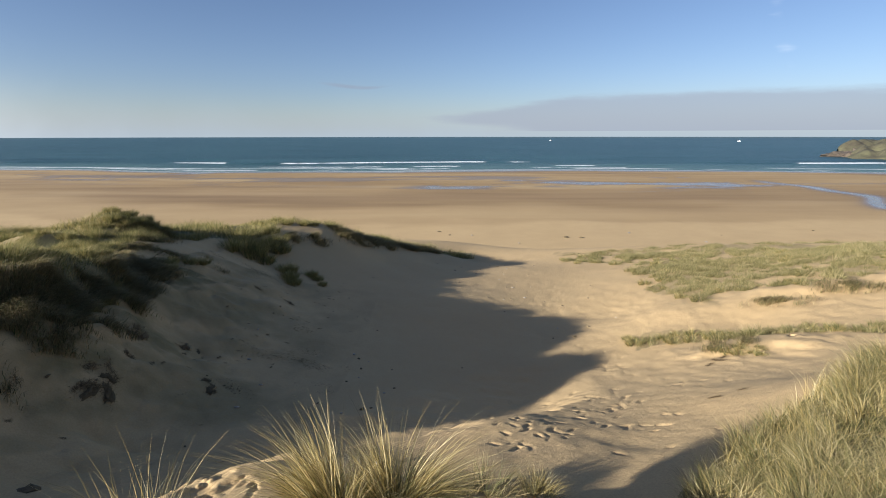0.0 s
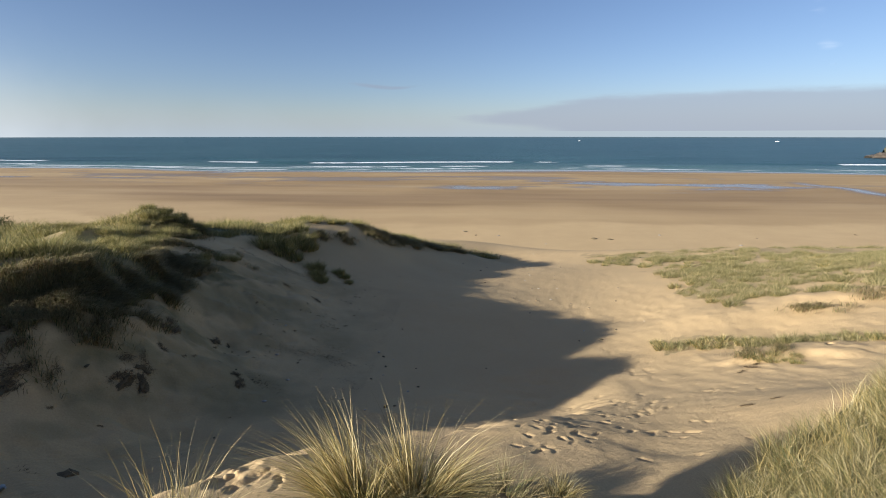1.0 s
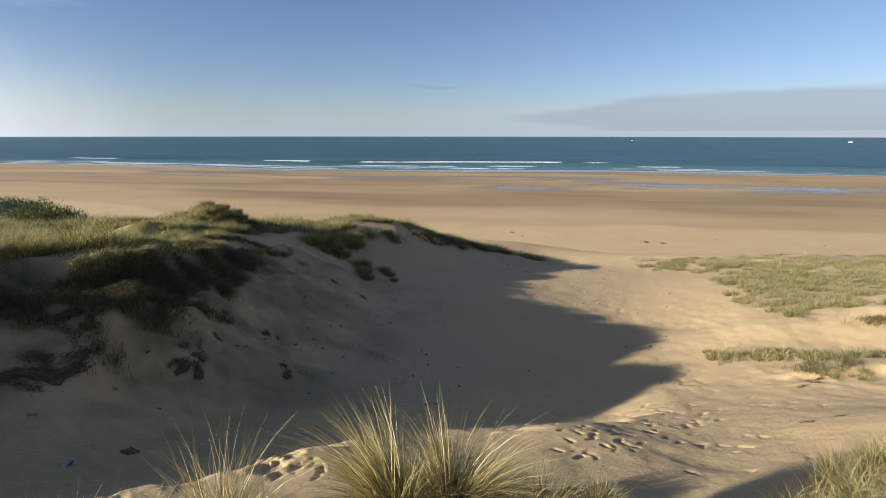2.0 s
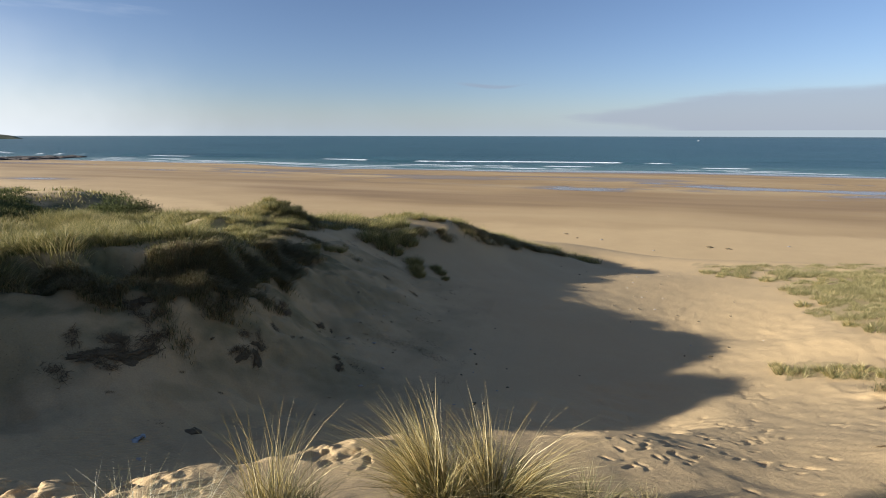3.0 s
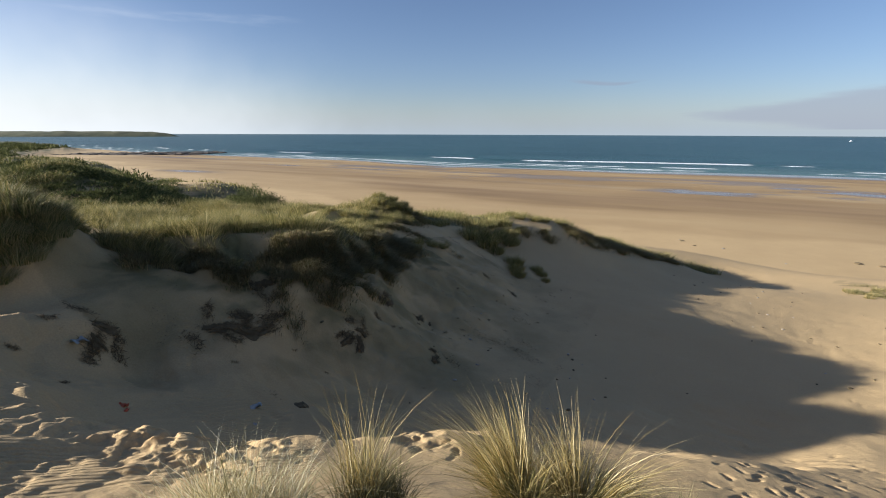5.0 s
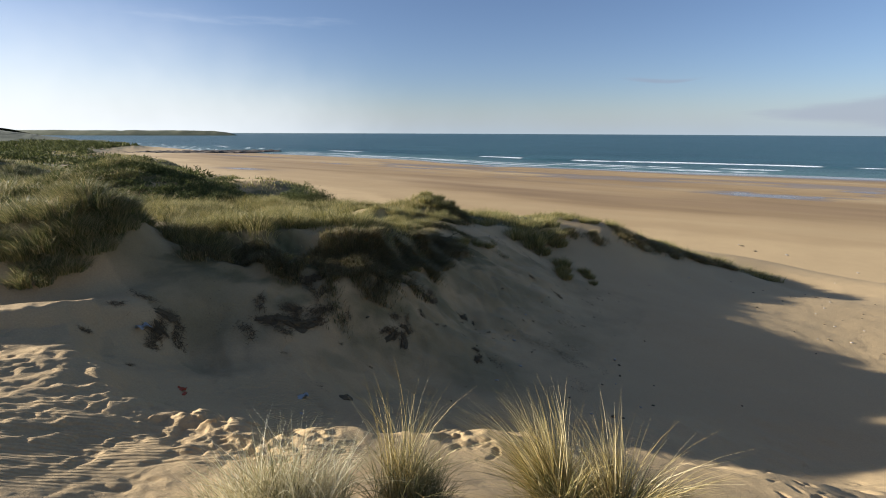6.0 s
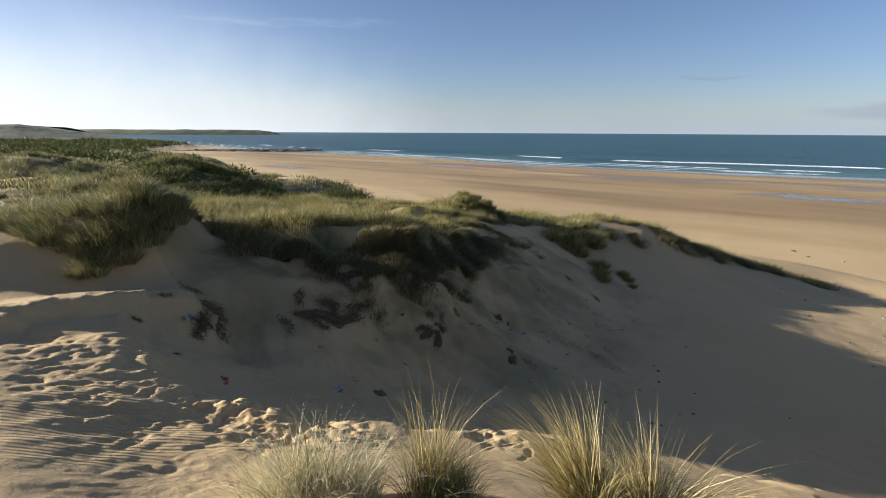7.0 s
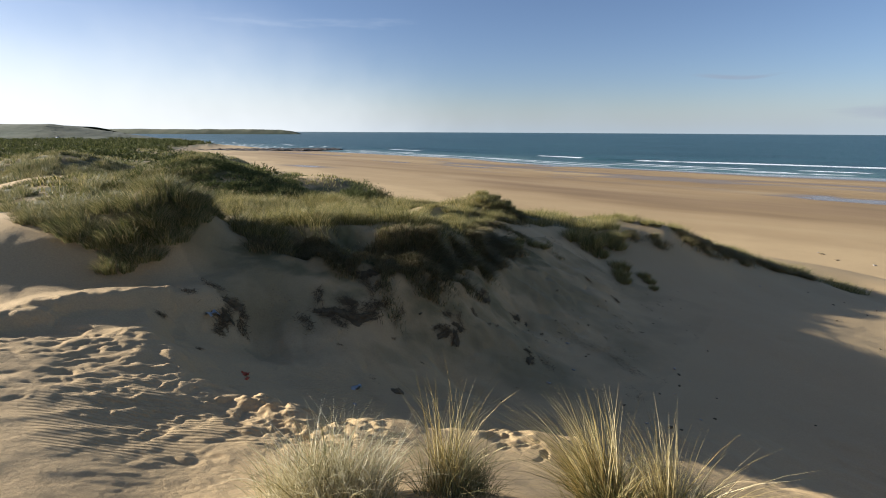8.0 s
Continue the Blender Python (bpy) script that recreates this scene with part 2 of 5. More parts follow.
def bare_relief(x, y):
    """Small relief of the sand: lumps, wind ripples and footprints."""
    r = np.hypot(x, y)
    dz = (0.045 - 0.025 * step(-1, 3, x)) * fbm(x, y, 3.2, 3, 60) * (r < 60) + 0.010 * fbm(x, y, 0.5, 3, 70) * (r < 40)
    dz += 0.008 * fbm(x, y, 0.45, 3, 71) * step(5.0, 7.0, r) * step(30, 18, r) * step(-6, -4, x)
    # the shelf's fine crust, the low ledge behind it and the brink where it falls away to the hollow
    shelf = step(-9.2, -7.5, x) * step(-2.0, -3.6, x) * step(-0.5, 0.6, y) * step(5.6, 4.4, y)
    dz += shelf * (0.008 * np.abs(fbm(x * 1.3 - y, x + y * 0.6, 0.22, 3, 42)) * step(0.2, 1.2, y) + 0.014 * fbm(x * 1.5 - y, (x + y * 0.7) * 0.5, 0.7, 3, 43)
                   + 0.020 * fbm(x * 0.95 - y * 0.31, (x * 0.31 + y * 0.95) * 0.28, 0.42, 3, 44) * step(-3.9, -4.9, x))
    ledge = x + 8.72 - 0.03 * (y - 1.81) + 0.12 * fbm(x, y, 0.5, 3, 47)
    along = step(0.2, 1.2, y) * step(5.0, 4.3, y)
    dz -= along * (0.10 * step(-1.6, -0.6, ledge) * step(0.3, -0.1, ledge) + 0.26 * step(-0.02, 0.40, ledge) * step(1.7, 0.5, ledge))
    dz += along * 0.02 * np.abs(fbm(x, y, 0.25, 3, 34)) * step(-1.2, -0.2, ledge) * step(0.3, 0.0, ledge)
    sel = np.where((x > -9.5) & (x < 4.5) & (y > 1.0) & (y < 14))[0]
    if len(sel):
        xs, ys = x[sel], y[sel]
        out = 0.22 + 0.22 * step(-3.0, -4.2, xs) - off_line(xs, ys, SHELF_LIP) + 0.24 * fbm(xs * 0.8 + ys * 0.5, ys * 1.3, 0.8, 3, 48)
        dz[sel] -= 0.40 * step(-0.15, 0.95, out) * step(3.6, 1.2, out) * step(-9.2, -8.0, xs) * (0.95 * step(3.8, 1.6, xs) + 0.05 * step(-1.0, -2.4, xs))
    # broken lip of the shelf and slumps on the bank
    east = step(5.0, 7.0, x) * step(8.0, 10.5, y) * step(26, 18, y)
    dz += east * (0.012 * fbm(x, y, 1.4, 3, 36) + 0.012 * fbm(x * 1.3, y, 0.28, 3, 46))
    for hx, hy, high, rx, ry in ((8.2, 11.9, 0.20, 1.5, 0.9), (12.4, 16.4, 0.20, 2.0, 0.7), (16.5, 15.8, 0.32, 2.0, 0.8)):
        q = np.hypot((x - hx) / rx, (y - hy) / ry) + 0.34 * fbm(x, y, 0.8, 4, 37)
        dz += high * np.exp(-q ** 2.4)
    slump = step(-10.6, -8.8, x) * step(-3.6, -6.4, x) * step(4.5, 7.0, y) * step(20, 14, y)
    dz += slump * (0.14 * np.abs(fbm(x, y, 0.9, 3, 33)) + 0.07 * fbm(x * 0.42 - y * 0.9, (x * 0.9 + y * 0.42) * 0.3, 0.45, 3, 35))
    sel = np.where((x > -20) & (x < -7) & (y > 5) & (y < 20))[0]
    if len(sel):
        xs, ys = x[sel], y[sel]
        back = step(0.0, -0.9, off_line(xs, ys, TURF_LIP)) * step(-20, -17, xs) * step(20, 17, ys) * step(5.2, 6.4, ys - 0.15 * (xs + 10))
        dz[sel] += back * (0.15 * fbm(xs, ys, 1.3, 2, 45) - 0.03)
    return dz + turf_lip(x, y) + tread(x, y)


def ground_z(x, y):
    x, y = np.asarray(x, float), np.asarray(y, float)
    return land(x, y) + bare_relief(x, y)


# ---------------------------------------------------------------- materials
def nodes_of(name):
    m = bpy.data.materials.new(name)
    m.use_nodes = True
    t = m.node_tree
    return m, t, t.nodes["Principled BSDF"]


def node(t, kind, **values):
    n = t.nodes.new(kind)
    for key, value in values.items():
        n.inputs[key.replace("_", " ")].default_value = value
    return n


def ramp(t, source, stops):
    n = t.nodes.new("ShaderNodeValToRGB")
    while len(n.color_ramp.elements) < len(stops):
        n.color_ramp.elements.new(0.5)
    for e, (at, c) in zip(n.color_ramp.elements, stops):
        e.position, e.color = at, (*c, 1)
    t.links.new(source, n.inputs[0])
    return n.outputs[0]


def mixed(t, fac, a, b, how="MIX"):
    n = t.nodes.new("ShaderNodeMix")
    n.data_type, n.blend_type = "RGBA", how
    for slot, v in ((0, fac), (6, a), (7, b)):
        if isinstance(v, (int, float)):
            n.inputs[slot].default_value = v
        elif isinstance(v, tuple):
            n.inputs[slot].default_value = (*v, 1)
        else:
            t.links.new(v, n.inputs[slot])
    return n.outputs[2]


def noise_of(t, vector, scale, detail=4, rough=0.55, stretch=None):
    if stretch:
        mp = t.nodes.new("ShaderNodeMapping")
        mp.inputs["Scale"].default_value = stretch
        t.links.new(vector, mp.inputs[0])
        vector = mp.outputs[0]
    n = node(t, "ShaderNodeTexNoise", Scale=scale, Detail=detail, Roughness=rough)
    t.links.new(vector, n.inputs["Vector"])
    return n.outputs["Fac"]


def attribute(t, name):
    n = t.nodes.new("ShaderNodeAttribute")
    n.attribute_name = name
    return n.outputs["Fac"]


def bumped(t, bsdf, height, strength, distance):
    b = node(t, "ShaderNodeBump", Strength=strength, Distance=distance)
    t.links.new(height, b.inputs["Height"])
    t.links.new(b.outputs[0], bsdf.inputs["Normal"])


def sand_material():
    m, t, bsdf = nodes_of("sand")
    at = t.nodes.new("ShaderNodeTexCoord").outputs["Object"]
    big = noise_of(t, at, 0.22, 4)
    grain = noise_of(t, at, 38, 3, 0.7)
    dry = ramp(t, big, [(0.3, (0.47, 0.325, 0.164)), (0.7, (0.545, 0.381, 0.196))])
    dry = mixed(t, 0.35, dry, ramp(t, grain, [(0.3, (0.355, 0.246, 0.125)), (0.7, (0.645, 0.46, 0.245))]))
    # the intertidal sand is darker and orange, in long streaks along the shore
    streak = noise_of(t, at, 0.05, 5, 0.6, (0.16, 1.0, 1.0))
    damp = ramp(t, streak, [(0.32, (0.28, 0.18, 0.083)), (0.5, (0.36, 0.24, 0.115)), (0.68, (0.44, 0.315, 0.165))])
    col = mixed(t, attribute(t, "damp"), dry, damp)
    tidal = ramp(t, streak, [(0.35, (0.20, 0.125, 0.060)), (0.65, (0.30, 0.195, 0.098))])
    col = mixed(t, attribute(t, "brown"), col, tidal)
    wet = mixed(t, streak, (0.16, 0.11, 0.07), (0.22, 0.155, 0.10))
    col = mixed(t, attribute(t, "wet"), col, wet)
    # litter under turf; the same colour also paints shade on the bank's face
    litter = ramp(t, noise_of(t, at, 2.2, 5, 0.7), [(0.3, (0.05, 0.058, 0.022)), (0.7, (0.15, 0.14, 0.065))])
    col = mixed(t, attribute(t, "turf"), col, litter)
    t.links.new(col, bsdf.inputs["Base Color"])
    ro = t.nodes.new("ShaderNodeMapRange")
    ro.inputs["To Min"].default_value, ro.inputs["To Max"].default_value = 0.95, 0.08
    t.links.new(attribute(t, "wet"), ro.inputs[0])
    t.links.new(ro.outputs[0], bsdf.inputs["Roughness"])
    gloss = t.nodes.new("ShaderNodeMapRange")
    gloss.inputs["To Min"].default_value, gloss.inputs["To Max"].default_value = 0.3, 0.75
    t.links.new(attribute(t, "wet"), gloss.inputs[0])
    t.links.new(gloss.outputs[0], bsdf.inputs["Specular IOR Level"])
    fine = noise_of(t, at, 11, 7, 0.72)
    turn = t.nodes.new("ShaderNodeMapping")
    turn.inputs["Rotation"].default_value = (0, 0, radians(42))
    t.links.new(at, turn.inputs[0])
    wave = node(t, "ShaderNodeTexWave", Scale=5.0, Distortion=5.0, Detail=2.0)
    wave.inputs["Detail Scale"].default_value = 0.35
    t.links.new(turn.outputs[0], wave.inputs[0])
    rip = t.nodes.new("ShaderNodeMath")
    rip.operation = "MULTIPLY"
    t.links.new(wave.outputs["Fac"], rip.inputs[0])
    t.links.new(attribute(t, "ripple"), rip.inputs[1])
    tall = t.nodes.new("ShaderNodeMath")
    tall.operation = "MULTIPLY_ADD"
    tall.inputs[1].default_value = 0.95
    t.links.new(rip.outputs[0], tall.inputs[0])
    t.links.new(fine, tall.inputs[2])
    bumped(t, bsdf, tall.outputs[0], 0.75, 0.024)
    return m


def blade_material(name, stops, rough=0.6, through=0.25):
    m, t, bsdf = nodes_of(name)
    island = t.nodes.new("ShaderNodeNewGeometry").outputs["Random Per Island"]
    at = t.nodes.new("ShaderNodeTexCoord").outputs["Object"]
    patch = noise_of(t, at, 0.9, 3)
    f = t.nodes.new("ShaderNodeMath")
    f.operation = "MULTIPLY_ADD"
    f.inputs[1].default_value, f.inputs[2].default_value = 0.6, -0.3
    t.links.new(patch, f.inputs[0])
    g = t.nodes.new("ShaderNodeMath")
    g.operation = "ADD"
    t.links.new(island, g.inputs[0])
    t.links.new(f.outputs[0], g.inputs[1])
    col = ramp(t, g.outputs[0], stops)
    t.links.new(col, bsdf.inputs["Base Color"])
    bsdf.inputs["Roughness"].default_value = rough
    bsdf.inputs["Specular IOR Level"].default_value = 0.3
    tr = t.nodes.new("ShaderNodeBsdfTranslucent")
    t.links.new(col, tr.inputs[0])
    mix = t.nodes.new("ShaderNodeMixShader")
    mix.inputs[0].default_value = through
    t.links.new(bsdf.outputs[0], mix.inputs[1])
    t.links.new(tr.outputs[0], mix.inputs[2])
    t.links.new(mix.outputs[0], t.nodes["Material Output"].inputs[0])
    return m


def plain_material(name, dark, light, scale, rough=0.8, bump=0.3):
    m, t, bsdf = nodes_of(name)
    at = t.nodes.new("ShaderNodeTexCoord").outputs["Object"]
    f = noise_of(t, at, scale, 6, 0.65)
    t.links.new(ramp(t, f, [(0.32, dark), (0.68, light)]), bsdf.inputs["Base Color"])
    bsdf.inputs["Roughness"].default_value = rough
    bumped(t, bsdf, f, bump, 1.0 / scale * 0.2)
    return m


def sea_material():
    m, t, bsdf = nodes_of("sea_water")
    at = t.nodes.new("ShaderNodeTexCoord").outputs["Object"]
    shallow_shade = attribute(t, "shallow_shade")
    swell = noise_of(t, at, 0.02, 4, 0.6, (0.25, 1.0, 1.0))
    deep = ramp(t, swell, [(0.35, (0.016, 0.058, 0.070)), (0.65, (0.036, 0.098, 0.108))])
    # pale tint of shoal water, left out where wave fronts are painted dark
    col = mixed(t, shallow_shade, deep, (0.085, 0.155, 0.15))
    foam = attribute(t, "foam")
    col = mixed(t, foam, col, (0.85, 0.87, 0.88))
    t.links.new(col, bsdf.inputs["Base Color"])
    ro = t.nodes.new("ShaderNodeMapRange")
    ro.inputs["To Min"].default_value, ro.inputs["To Max"].default_value = 0.35, 0.9
    t.links.new(foam, ro.inputs[0])
    t.links.new(ro.outputs[0], bsdf.inputs["Roughness"])
    bsdf.inputs["IOR"].default_value = 1.33
    bsdf.inputs["Specular IOR Level"].default_value = 0.22
    chop = noise_of(t, at, 0.35, 6, 0.7, (0.45, 1.0, 1.0))
    bumped(t, bsdf, chop, 0.9, 1.2)
    return m


def cloud_material(name, tint, scale, low, high, stretch, level):
    m = bpy.data.materials.new(name)
    m.use_nodes = True
    t = m.node_tree
    t.nodes.clear()
    out = t.nodes.new("ShaderNodeOutputMaterial")
    glow = node(t, "ShaderNodeEmission", Strength=level)
    clear = t.nodes.new("ShaderNodeBsdfTransparent")
    mix = t.nodes.new("ShaderNodeMixShader")
    at = t.nodes.new("ShaderNodeTexCoord").outputs["Object"]
    f = noise_of(t, at, scale, 6, 0.6, stretch)
    edge = attribute(t, "thick")
    add = t.nodes.new("ShaderNodeMath")
    add.operation = "ADD"
    t.links.new(f, add.inputs[0])
    t.links.new(edge, add.inputs[1])
    rng = t.nodes.new("ShaderNodeMapRange")
    rng.interpolation_type = "SMOOTHSTEP"
    for key, v in (("From Min", low), ("From Max", high), ("To Min", 0.0), ("To Max", tint[3])):
        rng.inputs[key].default_value = v
    t.links.new(add.outputs[0], rng.inputs[0])
    glow.inputs[0].default_value = (*tint[:3], 1)
    t.links.new(rng.outputs[0], mix.inputs[0])
    t.links.new(clear.outputs[0], mix.inputs[1])
    t.links.new(glow.outputs[0], mix.inputs[2])
    t.links.new(mix.outputs[0], out.inputs[0])
    return m


SAND = sand_material()
MARRAM = blade_material("marram_blades", [(0.0, (0.07, 0.09, 0.025)), (0.35, (0.16, 0.165, 0.06)), (0.65, (0.30, 0.26, 0.115)), (1.0, (0.50, 0.41, 0.22))])
GOLD = blade_material("sunlit_marram", [(0.0, (0.085, 0.088, 0.026)), (0.35, (0.185, 0.168, 0.06)), (0.65, (0.32, 0.265, 0.115)), (1.0, (0.53, 0.43, 0.23))])
STRAW = blade_material("straw_blades", [(0.0, (0.14, 0.11, 0.03)), (0.3, (0.38, 0.28, 0.09)), (0.65, (0.61, 0.46, 0.19)), (1.0, (0.78, 0.66, 0.38))], 0.5)
PALE = blade_material("pale_straw_blades", [(0.0, (0.28, 0.25, 0.11)), (0.3, (0.50, 0.43, 0.23)), (0.65, (0.70, 0.62, 0.40)), (1.0, (0.82, 0.76, 0.56))], 0.5)
DEAD = blade_material("dead_thatch", [(0.0, (0.12, 0.10, 0.045)), (0.5, (0.25, 0.195, 0.09)), (1.0, (0.43, 0.33, 0.175))], 0.8, 0.1)
ROOTS = blade_material("dark_roots", [(0.0, (0.085, 0.056, 0.026)), (0.6, (0.155, 0.105, 0.05)), (1.0, (0.27, 0.19, 0.10))], 0.85, 0.05)
BANK = blade_material("bank_marram", [(0.0, (0.075, 0.085, 0.022)), (0.35, (0.195, 0.185, 0.052)), (0.65, (0.36, 0.30, 0.105)), (1.0, (0.60, 0.48, 0.23))])
SCRUB = blade_material("scrub_leaves", [(0.0, (0.045, 0.058, 0.016)), (0.6, (0.10, 0.112, 0.034)), (1.0, (0.21, 0.20, 0.07))], 0.95, 0.15)
SEA = sea_material()
HILL = plain_material("far_grass", (0.062, 0.078, 0.032), (0.125, 0.12, 0.058), 0.012, 0.9, 0.3)
CLIFF = plain_material("cliff_turf", (0.055, 0.044, 0.03), (0.115, 0.11, 0.055), 0.09, 0.9, 0.8)
ROCK = plain_material("shore_rock", (0.04, 0.034, 0.027), (0.14, 0.105, 0.075), 0.12, 0.85, 0.8)
WEED = plain_material("dry_roots", (0.07, 0.05, 0.022), (0.18, 0.13, 0.065), 18, 0.9, 0.8)
ORANGE = plain_material("orange_plastic", (0.42, 0.06, 0.015), (0.60, 0.11, 0.03), 30, 0.45, 0.2)
BLUE = plain_material("faded_blue_plastic", (0.33, 0.345, 0.33), (0.44, 0.45, 0.43), 25, 0.5, 0.2)
WHITE = plain_material("white_paint", (0.75, 0.76, 0.77), (0.84, 0.84, 0.83), 3, 0.5, 0.1)
PEBBLE = plain_material("pale_shell", (0.28, 0.24, 0.19), (0.42, 0.37, 0.31), 20, 0.6, 0.2)


# ---------------------------------------------------------------- mesh helpers
def mesh_from(name, verts, faces, material, smooth=True, attributes=()):
    me = bpy.data.meshes.new(name)
    verts = np.asarray(verts, np.float32)
    loops, starts, totals = [], [], []
    at = 0
    for block in faces:
        block = np.asarray(block, np.int32)
        k = block.shape[1]
        loops.append(block.ravel())
        starts.append(at + np.arange(len(block)) * k)
        totals.append(np.full(len(block), k))
        at += block.size
    loops, starts, totals = np.concatenate(loops), np.concatenate(starts), np.concatenate(totals)
    me.vertices.add(len(verts))
    me.vertices.foreach_set("co", verts.ravel())
    me.loops.add(len(loops))
    me.loops.foreach_set("vertex_index", loops.astype(np.int32))
    me.polygons.add(len(starts))
    me.polygons.foreach_set("loop_start", starts.astype(np.int32))
    me.polygons.foreach_set("loop_total", totals.astype(np.int32))
    me.polygons.foreach_set("use_smooth", np.full(len(starts), smooth))
    for key, values in attributes:
        a = me.attributes.new(key, "FLOAT", "POINT")
        a.data.foreach_set("value", np.asarray(values, np.float32))
    me.materials.append(material)
    me.update(calc_edges=True)
    me.validate()
    return me


def grid_faces(rows, cols, closed=False):
    i = np.arange(rows - 1)[:, None]
    j = np.arange(cols if closed else cols - 1)[None]
    j1 = (j + 1) % cols
    return np.stack([i * cols + j, i * cols + j1, (i + 1) * cols + j1, (i + 1) * cols + j], -1).reshape(-1, 4)


def part(name, mesh, parent, label=""):
    ob = new(name, mesh)
    ob.parent = parent
    return tagged(ob, label)


# ---------------------------------------------------------------- where things grow
BANK_TOP = [(-13.8, 7.8), (-11.0, 6.2), (-10.2, 6.4), (-9.4, 6.95), (-8.15, 8.2), (-7.8, 9.2), (-7.95, 10.5), (-8.3, 12.0), (-9.9, 14.6), (-9.2, 19.2), (-7.9, 23.5), (-6.1, 25.3),
            (-3.5, 29.2), (0.0, 33.2), (2.4, 35.5), (0.6, 36.2), (-5.0, 33.0), (-10.0, 29.5), (-18.0, 27.0), (-30.0, 22.0), (-28.0, 9.0)]
EAST_FIELD = [(7.6, 30.5), (10.6, 26.6), (9.3, 23.5), (9.0, 18.6), (9.6, 16.4), (11.6, 16.6), (14.5, 17.2), (19.0, 16.2), (30.0, 18.0), (36.0, 30.0),
              (22.0, 35.0), (8.0, 34.0)]
EAST_STRIP = [(5.2, 13.7), (6.4, 13.3), (8.4, 12.5), (10.5, 11.4), (14.0, 9.0), (16.0, 10.0), (11.5, 12.6), (8.6, 13.8), (6.2, 14.5)]
EAST_SLOPE = [(1.9, 3.4), (2.3, 4.2), (3.1, 4.8), (4.3, 5.6), (5.4, 6.4), (6.6, 6.9), (8.0, 7.6), (14.0, 8.6), (12.0, 2.0), (5.0, -0.5), (3.4, 1.2), (2.4, 2.4)]
WEST_MOUND = [(-10.2, 2.9), (-10.2, 4.6), (-11.2, 5.6), (-12.6, 6.5), (-16.5, 6.3), (-16.5, 3.4), (-12.5, 3.1), (-10.9, 2.9)]
CREST_FRINGE = [(-6.1, 25.4), (-3.5, 29.3), (-1.5, 31.6), (-0.8, 31.1), (-2.7, 28.4), (-5.2, 24.6)]
BANK_FRINGE = [(-10.3, 6.4), (-9.4, 6.9), (-8.15, 8.2), (-7.8, 9.2), (-7.95, 10.5), (-8.3, 12.0), (-8.8, 14.2), (-8.3, 14.2), (-7.8, 12.0), (-7.4, 10.6), (-7.3, 9.0), (-7.7, 7.6), (-8.7, 6.5), (-10.0, 5.9)]
DUNES_WEST = [(-26.0, 10.0), (-30.0, 24.0), (-34.0, 34.0), (-60.0, 46.0), (-110.0, 66.0), (-200.0, 96.0), (-260.0, 110.0), (-260.0, 20.0), (-110.0, -8.0), (-30.0, -2.0)]


def turf_mask(x, y):
    gaps = fbm(x, y, 2.6, 3, 21)
    lo = inside(x, y, BANK_TOP) & (gaps > -0.55)
    lo &= np.hypot((x + 11.7) / 0.7, (y - 15.3) / 0.6) > 1
    lo &= np.hypot((x + 9.2) / 0.8, (y - 17.4) / 0.9) > 1
    wx, wy = x + 1.3 * fbm(x, y, 2.2, 3, 281), y + 1.3 * fbm(x, y, 2.2, 3, 282)
    lo |= inside(wx, wy, EAST_FIELD) & (fbm(x, y, 1.5, 3, 28) > -0.30 - 0.3 * step(18, 24, y))
    lo |= inside(x + 0.4 * fbm(x, y, 0.9, 3, 283), y + 0.4 * fbm(x, y, 0.9, 3, 284), EAST_STRIP) & (gaps > -0.35)
    lo |= inside(x, y, EAST_SLOPE)
    lo |= inside(x, y, WEST_MOUND)
    lo |= (x < -24) & (y < dune_foot(x) - 9) & (y > -40) & (fbm(x, y, 8, 3, 22) > -0.8)
    lo |= inside(x, y, CREST_FRINGE) & (gaps > -0.3)
    lo |= inside(x, y, BANK_FRINGE) & (fbm(x, y, 0.8, 3, 23) > -0.25)
    return lo


